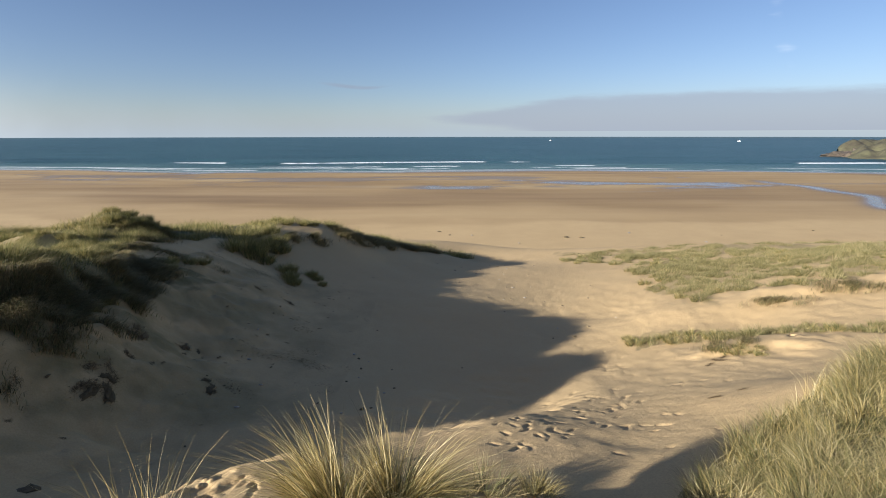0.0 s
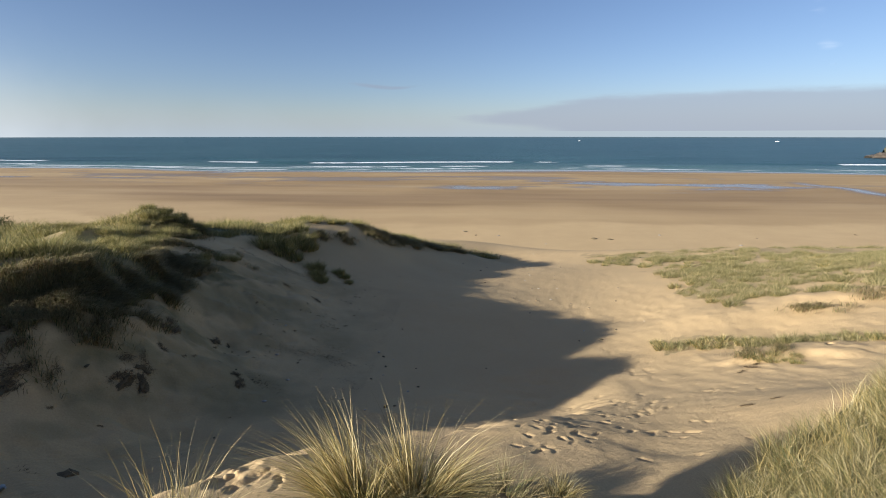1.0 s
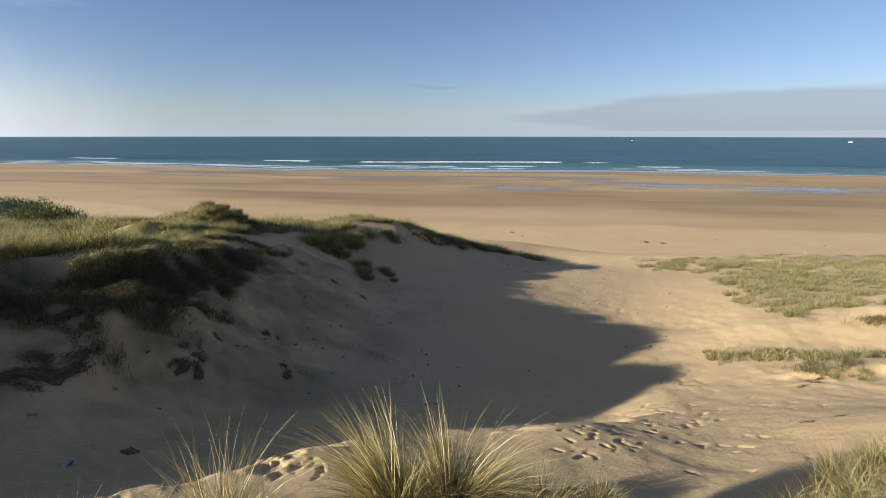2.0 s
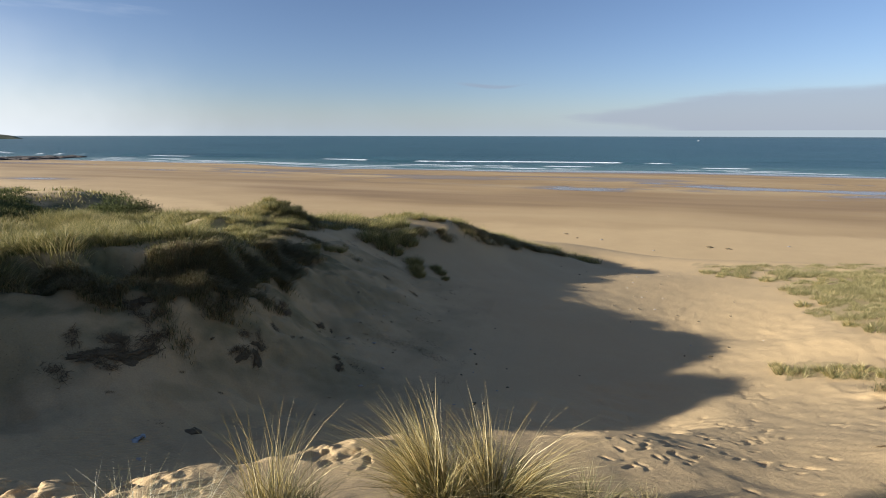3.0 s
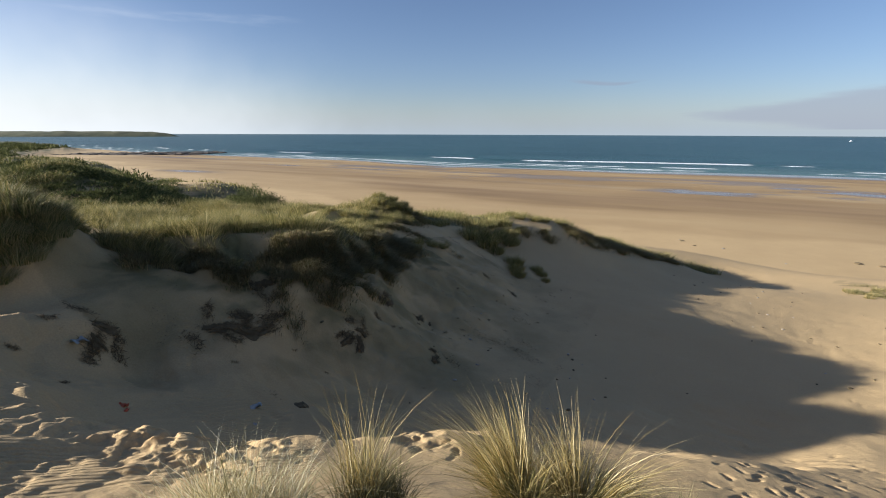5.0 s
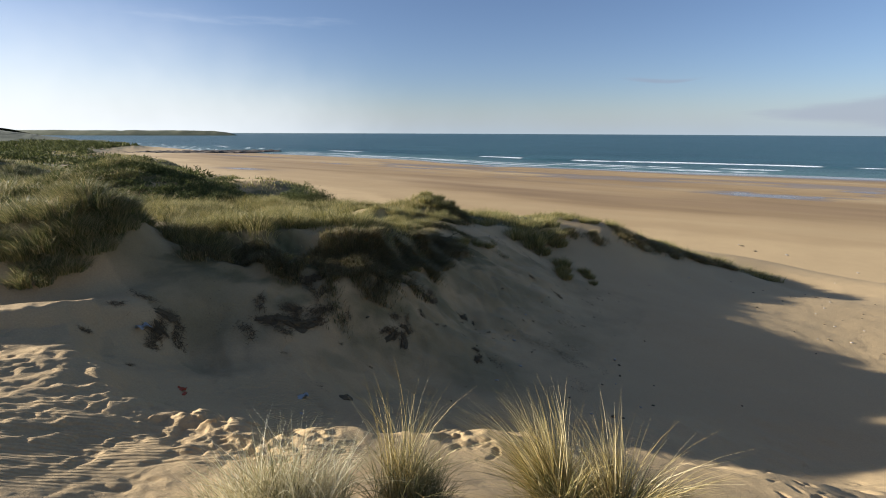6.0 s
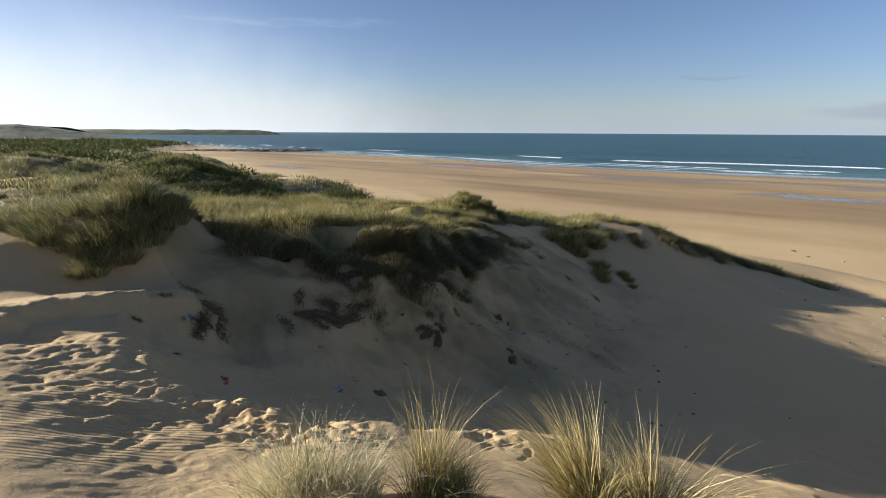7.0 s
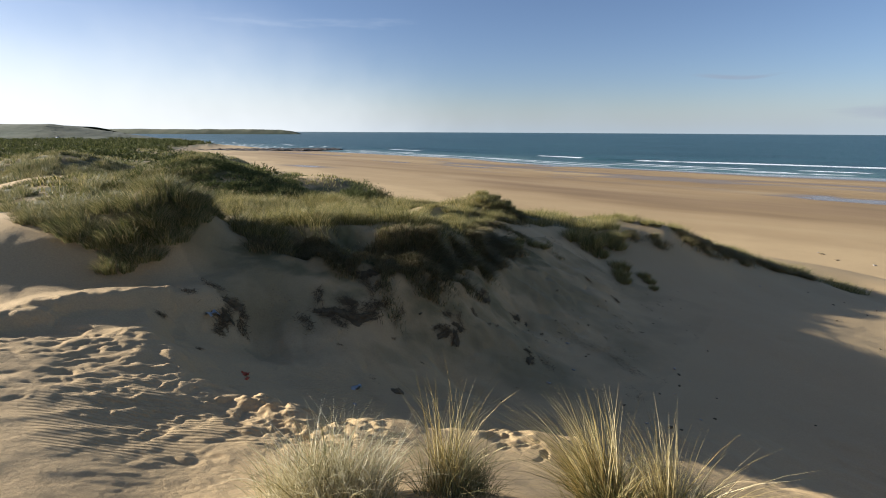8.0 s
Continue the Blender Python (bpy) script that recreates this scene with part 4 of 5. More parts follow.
FORE = "straw tussocks before the eye"
ALL = 3.0
near_dead = tussock_mesh("dead_foliage", 400, 0.28, 0.50, 0.006, DEAD, 53, (0.7, 1.2))
west_straw = fan_mesh("straw_foliage", [(-0.06, 0, 172, 0.80, 0.40, 400, 1.02, 0.09), (0.0, 0.02, 150, 0.45, 0.45, 260, 1.04, 0.08), (0.06, -0.05, 20, 0.55, 0.9, 110, 0.8, 0.10), (0, 0, 200, 1.0, 1.2, 240, 0.7, 0.14)], 0.0068, STRAW, 52)
west_green = fan_mesh("green_foliage", [(-0.05, 0.0, 175, 0.7, 0.5, 300, 0.84, 0.10), (0.02, 0, 90, 0.45, ALL, 240, 0.7, 0.14)], 0.0075, BANK, 51)
east_straw = fan_mesh("straw_foliage", [(-0.03, 0, 140, 0.40, 0.8, 320, 1.04, 0.08), (0.08, 0.02, 8, 0.85, 0.5, 400, 1.0, 0.10), (0.03, -0.06, -60, 0.8, 0.9, 240, 0.66, 0.12), (-0.05, 0, 190, 0.6, 0.6, 90, 0.75, 0.09)], 0.0068, STRAW, 152)
east_green = fan_mesh("green_foliage", [(0.04, 0.0, 15, 0.75, 0.7, 240, 0.74, 0.12), (0, 0, 90, 0.4, ALL, 220, 0.66, 0.13)], 0.0075, BANK, 151)
tall_straw = fan_mesh("straw_foliage", [(0, 0, 170, 0.45, 0.7, 42, 1.15, 0.11), (0.03, 0, 20, 0.42, 0.7, 36, 1.15, 0.11), (0, 0, 90, 0.16, ALL, 34, 1.2, 0.12), (0, 0, 270, 0.9, ALL, 60, 0.7, 0.14)], 0.0062, STRAW, 54)
tall_green = fan_mesh("green_foliage", [(0, 0, 90, 0.40, ALL, 130, 0.80, 0.20), (0.05, 0, 10, 0.9, 0.8, 100, 0.72, 0.18), (-0.05, 0, 180, 0.9, 0.8, 90, 0.72, 0.18)], 0.0065, GOLD, 55)
pale_straw = fan_mesh("straw_foliage", [(-0.05, 0, 175, 0.6, 0.6, 190, 0.84, 0.20), (0.05, 0, 30, 0.5, 0.7, 170, 0.82, 0.20), (0, 0, 90, 0.4, ALL, 160, 0.8, 0.22), (0, 0, 270, 0.9, ALL, 160, 0.6, 0.26)], 0.0058, PALE, 56)
low_gold = tussock_mesh("golden_foliage", 620, 0.30, 0.60, 0.007, STRAW, 57, (0.7, 1.5))
dark_green = tussock_mesh("green_foliage", 90, 0.16, 0.50, 0.007, MARRAM, 58, (0.3, 1.1))
tussock(-0.72, 2.90, [("straw_foliage", west_straw), ("green_foliage", west_green), ("dead_foliage", near_dead)], "straw and green marram tussock leaning with the wind", 0, 0.98, FORE)
tussock(-0.34, 3.02, [("straw_foliage", east_straw), ("green_foliage", east_green), ("dead_foliage", near_dead)], "straw-coloured marram tussock bending over sand", 0, 0.98, FORE)
tussock(-0.5, 2.92, [("golden_foliage", low_gold), ("dead_foliage", near_dead)], "low golden marram tussock with matted base", 200, 1.05, FORE)
tussock(-0.12, 3.1, [("golden_foliage", low_gold)], "low golden marram tussock with matted base", 20, 0.8, FORE)
tussock(-1.5, 2.06, [("straw_foliage", tall_straw), ("green_foliage", tall_green)], "thin tall marram tussock with green base", 40, 0.86, FORE)
tussock(-1.42, 2.2, [("green_foliage", tall_green), ("dead_foliage", near_dead)], "low green marram tussock with bent tips", 150, 0.7, FORE)
tussock(-2.02, 1.5, [("straw_foliage", pale_straw), ("green_foliage", tall_green)], "pale dry marram tussock with a green heart", 80, 0.95, FORE)
tussock(-2.2, 1.38, [("straw_foliage", pale_straw)], "pale dry marram tussock", 190, 0.85, FORE)
tussock(-1.82, 1.66, [("straw_foliage", pale_straw)], "low pale dry marram tussock", 250, 0.78, FORE)
tussock(0.42, 4.32, [("green_foliage", dark_green), ("dead_foliage", near_dead)], "low dark green tussock with withered base", 10, 1.0, FORE)
tussock(0.12, 4.25, [("dead_foliage", near_dead), ("green_foliage", dark_green)], "low brown withered tussock", 60, 0.6, FORE)
tussock(0.95, 4.38, [("golden_foliage", low_gold), ("green_foliage", dark_green)], "low golden tussock on the sandy slope", 120, 0.6, FORE)

bank_green = tussock_mesh("green_foliage", 1100, 0.55, 0.75, 0.012, BANK, 61, segments=3)
bank_dead = tussock_mesh("dead_foliage", 220, 0.6, 0.55, 0.014, DEAD, 62, (0.6, 1.1), 3)
BANKG = "tussocks on the sand bank"
for k, (x, y, size) in enumerate([(-8.7, 20.6, 0.9), (-8.3, 20.0, 0.95), (-8.5, 21.5, 0.9), (-8.3, 19.1, 0.9), (-7.7, 19.4, 1.05), (-7.6, 20.4, 1.0), (-7.4, 21.3, 0.95), (-7.0, 20.7, 0.8), (-8.0, 22.3, 0.8), (-7.15, 19.3, 0.7), (-6.2, 19.0, 0.7), (-5.9, 18.2, 0.6), (-5.6, 17.8, 0.5),
                                  (-8.3, 12.5, 0.36), (-8.2, 13.6, 0.36), (-8.0, 11.4, 0.4), (-8.2, 14.4, 0.4), (-8.0, 13.9, 0.45), (-8.0, 15.1, 0.4), (-7.8, 15.5, 0.4), (-8.7, 13.0, 0.4), (-4.8, 26.6, 0.6), (-4.0, 27.8, 0.6),
                                  (-3.2, 28.8, 0.6), (-6.9, 24.3, 0.5), (-8.4, 24.9, 0.6), (-10.2, 9.45, 0.62), (-10.8, 6.9, 0.75), (-11.2, 7.0, 0.7), (-11.0, 17.6, 0.45), (-10.75, 17.9, 0.5), (-10.6, 18.3, 0.5), (-11.2, 17.3, 0.45), (-11.5, 18.0, 0.45), (-11.1, 18.2, 0.5), (-10.8, 17.3, 0.5), (-10.55, 17.7, 0.4), (-8.75, 11.6, 0.5), (-9.0, 12.5, 0.55), (-9.3, 13.3, 0.55), (-9.7, 14.1, 0.6), (-9.9, 14.9, 0.6), (-10.2, 15.6, 0.6), (-10.45, 16.3, 0.6), (-10.1, 13.4, 0.6), (-10.7, 16.9, 0.5), (-10.9, 15.2, 0.55), (-11.6, 17.2, 0.5), (-12.0, 17.8, 0.45), (-6.5, 24.6, 0.42), (-5.9, 25.3, 0.4), (-4.6, 27.2, 0.42), (-2.6, 29.6, 0.4), (-1.6, 30.6, 0.4), (-7.6, 23.9, 0.42), (-5.3, 19.2, 0.45), (-5.0, 18.9, 0.4), (-4.7, 18.5, 0.3), (-10.6, 14.4, 0.45), (-11.1, 14.3, 0.45), (-9.9, 14.2, 0.45), (-12.3, 15.9, 0.4), (-12.0, 16.6, 0.35), (-10.8, 16.2, 0.35), (-10.4, 15.8, 0.38), (-12.2, 5.2, 0.7), (-12.6, 5.8, 0.6), (-13.0, 6.3, 0.5), (-11.9, 4.7, 0.9)]):
    tussock(x, y, [("green_foliage", bank_green), ("dead_foliage", bank_dead)], "dark green marram tussock on the sand bank", 67 * k, size, BANKG)


def strewn(meshes, poly, count, low, high, label, group, seed, apart=0.5):
    """Single tussocks strewn over a field, kept apart from one another."""
    rng2 = np.random.default_rng(seed)
    p = np.array(poly)
    lo, hi = p.min(0), p.max(0)
    done = []
    for k in range(count * 30):
        x, y = rng2.uniform(lo[0], hi[0]), rng2.uniform(lo[1], hi[1])
        if not inside(np.array([x]), np.array([y]), poly)[0] or any((x - a) ** 2 + (y - b) ** 2 < apart ** 2 for a, b in done):
            continue
        done.append((x, y))
        tussock(x, y, meshes[len(done) % len(meshes)], label, rng2.uniform(0, 360), rng2.uniform(low, high), group, 0.02)
        if len(done) == count:
            break


field_a = [("green_foliage", tussock_mesh("green_foliage", 420, 0.30, 0.42, 0.014, GOLD, 71, (0.5, 1.2), 3))]
field_b = [("green_foliage", tussock_mesh("green_foliage", 300, 0.24, 0.36, 0.014, MARRAM, 72, (0.5, 1.2), 3)), ("straw_foliage", tussock_mesh("straw_foliage", 200, 0.26, 0.40, 0.012, STRAW, 73, (0.5, 1.2), 3))]
dune_a = [("green_foliage", tussock_mesh("green_foliage", 700, 0.40, 0.62, 0.012, BANK, 74, (0.5, 1.2), 3)), ("straw_foliage", tussock_mesh("straw_foliage", 160, 0.36, 0.70, 0.009, STRAW, 75, (0.4, 1.1), 3))]
# dune_c: darker blades, little straw, painting in the mound's shaded face
dune_c = [("green_foliage", tussock_mesh("green_foliage", 1100, 0.42, 0.58, 0.011, MARRAM, 77, (0.5, 1.25), 3)), ("straw_foliage", tussock_mesh("straw_foliage", 36, 0.36, 0.72, 0.008, STRAW, 78, (0.3, 1.0), 3))]
dune_b = [("green_foliage", tussock_mesh("green_foliage", 800, 0.45, 0.52, 0.012, GOLD, 76, (0.6, 1.25), 3))]
EASTG, BANKTOPG = "tussocks on the eastern dunes", "tussocks on the bank's top"
EAST_EDGE = [(6.6, 30.0), (9.0, 28.0), (9.6, 24.0), (8.2, 18.5), (9.2, 16.4), (12.0, 16.0), (16.0, 16.8), (22.0, 17.0), (24.0, 24.0), (16.0, 30.0), (9.0, 33.5)]
strewn([field_a, field_b], EAST_EDGE, 75, 0.6, 1.15, "low sunlit marram tussock on dune sand", EASTG, 801, 0.75)


def tussock_field(poly, count, low, high, blades, material, seed, label, masked=False, wide=0.016):
    """Many low domed tussocks that nobody could count, in one mesh."""
    r = np.random.default_rng(seed)
    p = np.array(poly)
    c = r.uniform(p.min(0), p.max(0), (count * 6, 2))
    c = c[inside(c[:, 0], c[:, 1], poly)]
    if masked:
        c = c[turf_mask(c[:, 0], c[:, 1])]
    c = c[:count]
    size = r.uniform(low, high, len(c)) * np.clip(1 + 0.5 * fbm(c[:, 0], c[:, 1], 3.0, 2, seed), 0.55, 1.5)
    k = np.repeat(np.arange(len(c)), blades)
    a, q = r.uniform(0, 6.28, len(k)), np.sqrt(r.uniform(0, 1, len(k)))
    x, y = c[k, 0] + np.cos(a) * q * 0.55 * size[k], c[k, 1] + np.sin(a) * q * 0.55 * size[k]
    way = np.stack([np.cos(a) * (0.3 + q) + r.normal(0, 0.35, len(k)) + 0.2, np.sin(a) * (0.3 + q) + r.normal(0, 0.35, len(k))], -1)
    way /= np.linalg.norm(way, axis=1)[:, None]
    h = size[k] * r.uniform(0.6, 1.0, len(k)) * (1.05 - 0.5 * q * q) * 0.85
    me = blade_mesh("marram_grass", np.stack([x, y, ground_z(x, y) - 0.03], -1), h, wide * r.uniform(0.5, 1.0, len(k)), way, r.uniform(0.4, 1.1, len(k)) * (0.4 + 0.8 * q), material, 3, r)
    tagged(new("marram_grass", me), label, "grass", kind="stuff")


tussock_field(EAST_EDGE, 950, 0.24, 0.52, 105, GOLD, 821, "sunlit marram tussocks crowded over the eastern dunes", True, 0.013)
tussock_field([(-13.8, 7.8), (-11.0, 6.5), (-10.0, 6.8), (-8.8, 8.2), (-8.4, 9.6), (-9.5, 10.6), (-13.0, 12.0), (-18.0, 14.0), (-20.0, 9.0)], 230, 0.38, 0.72, 300, BANK, 822, "lumpy green marram tussocks crowded on the bank's top")
tussock_field([(-17.0, 2.0), (-17.0, 7.0), (-24.0, 9.5), (-30.0, 17.0), (-44.0, 22.0), (-56.0, 24.0), (-60.0, 6.0), (-40.0, 1.0)], 620, 0.45, 1.0, 150, MARRAM, 823, "rough green marram tussocks over the western dune", True, 0.028)
strewn([field_a, field_b], [(5.6, 13.9), (7.6, 13.1), (10.5, 11.8), (13.0, 10.6), (13.4, 11.3), (10.8, 12.6), (7.9, 13.9), (5.8, 14.6)], 34, 0.6, 1.0, "low green tussock on a sand mound", EASTG, 802, 0.32)
strewn([field_b], [(6.9, 11.9), (7.6, 10.9), (8.0, 11.2), (7.5, 12.3)], 7, 0.4, 0.7, "dry tussock hanging from a sand mound", EASTG, 803, 0.25)
slope_a = [("green_foliage", tussock_mesh("green_foliage", 620, 0.30, 0.44, 0.0055, GOLD, 171, (0.5, 1.3), 4)), ("straw_foliage", tussock_mesh("straw_foliage", 220, 0.28, 0.46, 0.005, STRAW, 172, (0.5, 1.3), 4))]
slope_b = [("green_foliage", tussock_mesh("green_foliage", 520, 0.26, 0.40, 0.0055, MARRAM, 173, (0.5, 1.3), 4)), ("straw_foliage", tussock_mesh("straw_foliage", 320, 0.28, 0.44, 0.005, STRAW, 174, (0.5, 1.3), 4))]
strewn([slope_a, slope_b], [(2.3, 3.5), (2.8, 4.3), (3.6, 4.8), (4.8, 5.6), (6.0, 6.3), (7.4, 6.9), (8.2, 7.3), (7.4, 6.4), (6.0, 5.6), (4.8, 4.9), (3.8, 4.2), (2.9, 3.3)], 22, 0.7, 1.15, "straw and green tussock on the near slope", EASTG, 809, 0.3)
strewn([dune_a, dune_b], [(-13.4, 8.2), (-11.2, 6.6), (-9.9, 6.3), (-9.1, 8.6), (-8.8, 10.2), (-9.6, 11.0), (-13.0, 12.0), (-18.0, 14.0), (-19.0, 9.5)], 48, 0.6, 1.05, "green and straw marram tussock on the bank's top", BANKTOPG, 804, 0.75)
strewn([dune_a], [(-10.2, 6.3), (-9.3, 6.8), (-8.1, 8.1), (-7.7, 9.2), (-7.9, 10.6), (-8.3, 12.2), (-7.9, 12.2), (-7.4, 10.6), (-7.2, 9.0), (-7.7, 7.8), (-8.9, 6.5), (-9.9, 5.9)], 26, 0.25, 0.42, "marram tussock drooping over the bank's edge", BANKTOPG, 805, 0.35)
strewn([dune_a, dune_b], [(-11.4, 5.9), (-10.4, 5.6), (-10.2, 6.2), (-11.0, 6.7)], 5, 0.9, 1.2, "marram tussock beside a sandy gap", BANKTOPG, 806, 0.35)
strewn([dune_c], [(-10.9, 2.75), (-11.5, 2.5), (-12.6, 2.3), (-13.6, 2.5), (-12.4, 3.1)], 13, 0.5, 0.8, "low marram tussock on a sandy slope", BANKTOPG, 807, 0.35)
strewn([dune_c], [(-10.5, 3.0), (-10.5, 4.7), (-11.5, 5.6), (-12.6, 5.9), (-12.6, 3.4), (-11.6, 2.8)], 44, 0.75, 1.0, "tall marram tussock on a sand mound, coloured darker for its shaded side", BANKTOPG, 808, 0.5)


for k, (x, y, size) in enumerate([(-10.0, 6.05, 1.2), (-9.7, 6.25, 1.05), (-9.4, 6.5, 0.9), (-10.3, 5.95, 1.1), (-10.5, 6.2, 1.1)]):
    tussock(x, y, dune_b, "green marram tussock drooping from the bank's corner", 71 * k, size, BANKTOPG, 0.02)
for k, (x, y, size) in enumerate([(-10.20, 3.05, 0.75), (-10.15, 3.55, 0.80), (-10.20, 4.05, 0.85), (-10.35, 4.55, 0.85), (-10.60, 5.05, 0.60), (-11.00, 5.45, 0.45), (-11.50, 5.80, 0.45), (-12.00, 6.10, 0.50), (-10.50, 3.85, 1.00), (-10.60, 3.35, 1.00), (-10.70, 4.35, 1.00), (-12.40, 5.45, 0.90)]):
    tussock(x, y, dune_c, "marram tussock spilling down a sand mound's foot", 71 * k, size, BANKTOPG, 0.02)


# thatch and roots that hang over the bank's broken edge: from (x, y) down to (x, y), half width, blades
THATCH = [((-8.8, 7.6), (-7.9, 6.8), 0.4, 9000), ((-9.1, 7.2), (-8.4, 6.5), 0.4, 7000), ((-8.3, 8.2), (-7.3, 7.4), 0.45, 8500), ((-7.95, 8.9), (-6.9, 8.2), 0.5, 14000), ((-7.85, 9.7), (-6.7, 9.4), 0.5, 14000),
          ((-8.0, 10.8), (-6.9, 10.7), 0.45, 9000), ((-8.3, 12.0), (-7.4, 12.0), 0.5, 8000), ((-8.7, 13.6), (-7.7, 13.4), 0.6, 8000), ((-9.4, 6.9), (-8.7, 6.3), 0.4, 7000),
          ((-10.1, 6.3), (-9.4, 5.8), 0.4, 4500), ((-7.4, 7.4), (-6.7, 6.9), 0.30, 700), ((-8.9, 15.3), (-7.9, 15.0), 0.4, 2600), ((-10.4, 16.2), (-9.7, 15.7), 0.7, 6000), ((-9.8, 14.8), (-9.2, 14.4), 0.7, 6000), ((-9.2, 13.2), (-8.5, 12.9), 0.7, 6000), ((-10.9, 17.6), (-10.1, 16.7), 0.7, 9000), ((-10.6, 18.2), (-9.9, 17.7), 0.5, 6000), ((-12.0, 15.4), (-11.2, 14.6), 0.5, 1800), ((-8.0, 16.4), (-7.3, 16.0), 0.25, 600),
          ((-5.4, 25.9), (-4.3, 25.0), 0.8, 7000), ((-4.2, 27.6), (-3.1, 26.8), 0.9, 8000), ((-6.3, 23.4), (-5.6, 22.9), 0.4, 2200), ((-7.2, 22.6), (-6.5, 22.2), 0.35, 1500), ((-2.4, 29.9), (-1.7, 29.3), 0.8, 4000), ((-1.0, 31.6), (-0.5, 31.2), 0.7, 2000),
          ((7.5, 12.6), (6.9, 11.7), 0.30, 900), ((7.9, 12.3), (7.5, 11.4), 0.25, 700), ((11.0, 15.6), (10.7, 14.9), 0.8, 1600), ((13.5, 15.9), (13.0, 15.1), 0.9, 1600)]


def hanging_thatch(name, material, share, seed, label):
    rng = np.random.default_rng(seed)
    roots, wayward, long = [], [], []
    for (x0, y0), (x1, y1), half, n in THATCH:
        n = int(n * share)
        down, aside = rng.beta(1.0, 1.7, n) * 1.15, rng.normal(0, 0.55, n) * half
        fall = np.array([x1 - x0, y1 - y0])
        length = np.hypot(*fall)
        fall = fall / length
        p = np.array([x0, y0]) + fall * (down * length)[:, None] + np.array([-fall[1], fall[0]]) * aside[:, None]
        keep = fbm(p[:, 0], p[:, 1], 0.42, 3, 311) > rng.uniform(-0.8, 0.35, n) + 0.35 * down
        p = p[keep]
        w = fall * 1.0 + rng.normal(0, 0.40, p.shape)
        roots.append(p)
        wayward.append(w / np.linalg.norm(w, axis=1)[:, None])
        long.append(rng.uniform(0.18, 0.5, len(p)) * (0.7 + 0.5 * half) * (1 - 0.5 * step(13.0, 14.5, p[:, 1]) * (p[:, 0] < -8)))
    p, w, h = np.concatenate(roots), np.concatenate(wayward), np.concatenate(long)
    z = ground_z(p[:, 0], p[:, 1]) + 0.02
    me = blade_mesh(name, np.stack([p[:, 0], p[:, 1], z], -1), h, rng.uniform(0.006, 0.015, len(p)), w, rng.uniform(0.8, 1.5, len(p)), material, 3, rng)
    tagged(new(name, me), label, "dead grass", kind="stuff")


hanging_thatch("hanging_thatch", DEAD, 0.62, 77, "brown dead grass and roots hanging over the bank's edge")
hanging_thatch("drooping_grass", MARRAM, 0.38, 78, "green grass drooping over the bank's broken edge")


# ---------------------------------------------------------------- scrub
def leaf_cloud(name, centres, radii, per, size, seed):
    """Scrub: short crossed leaves over the surface of uneven lumps."""
    rng = np.random.default_rng(seed)
    pts, nrm = [], []
    for c, r in zip(centres, radii):
        d = rng.normal(0, 1, (per, 3))
        d[:, 2] = np.abs(d[:, 2])
        d /= np.linalg.norm(d, axis=1)[:, None]
        lump = 1 + 0.25 * np.sin(d[:, :1] * 7 + c[0]) * np.cos(d[:, 1:2] * 6 + c[1]) + 0.12 * rng.normal(0, 1, (per, 1))
        pts.append(np.array(c) + d * np.array(r) * lump)
        nrm.append(d)
    p, d = np.concatenate(pts), np.concatenate(nrm)
    n = len(p)
    a = rng.normal(0, 1, (n, 3))
    u = np.cross(d, a)
    u /= np.linalg.norm(u, axis=1)[:, None] + 1e-9
    tip = d + rng.normal(0, 0.5, (n, 3))
    s = size * rng.uniform(0.5, 1.4, (n, 1))
    verts = np.stack([p - u * s * 0.35, p + u * s * 0.35, p + tip * s], 1).reshape(-1, 3)
    return mesh_from(name, verts, [np.arange(3 * n).reshape(-1, 3)], SCRUB)


def scrub_field(x0, x1, y0, y1, count, lo, hi, seed, name, label, per=160, size=0.22, keep=None):
    rng = np.random.default_rng(seed)
    x, y = rng.uniform(x0, x1, count), rng.uniform(y0, y1, count)
    if keep is not None:
        m = keep(x, y)
        x, y = x[m], y[m]
    z = ground_z(x, y)
    r = rng.uniform(lo, hi, len(x))
    me = leaf_cloud(name, np.stack([x, y, z - 0.1], -1), np.stack([r * 1.2, r * 1.2, r * 0.8], -1), per, size, seed)
    tagged(new(name, me), label, "scrub", kind="stuff")


scrub_field(-54, -26, 9, 36, 900, 0.35, 0.75, 91, "dune_scrub", "dense dark green scrub over a rounded dune", 480, 0.085,
            lambda x, y: (np.hypot((x + 39.5) / 11, (y - 23) / 8.0) < 1 + 0.12 * np.sin(x)) & (np.degrees(np.arctan2(-x, y)) < 66.5) & (np.degrees(np.arctan2(-x, y)) > 55))
scrub_field(-36, -19, 7, 22, 1300, 0.25, 0.5, 93, "dune_scrub", "dense dark green scrub on a near rounded dune", 460, 0.055,
            lambda x, y: (np.hypot((x + 26.5) / 6.2, (y - 13.9) / 4.4) < 1 + 0.10 * np.sin(x * 2.0) + 0.08 * np.sin(y * 3)) | (np.hypot((x + 25) / 3.5, (y - 18.5) / 2.6) < 1))
scrub_field(-260, -48, -10, 90, 2600, 0.6, 1.4, 92, "dune_scrub", "scattered dark scrub on the farther dunes", 130, 0.26,
            lambda x, y: (fbm(x, y, 14, 2, 444) > 0.05 - 0.5 * step(-110, -160, x)) & (y < dune_foot(x) - 12))
scrub_field(-720, -250, 40, 330, 2600, 1.2, 2.8, 94, "dune_scrub", "low dark scrub on the distant dunes", 70, 0.9,
            lambda x, y: (fbm(x, y, 40, 2, 445) > -0.3) & (y < dune_foot(x) - 18))
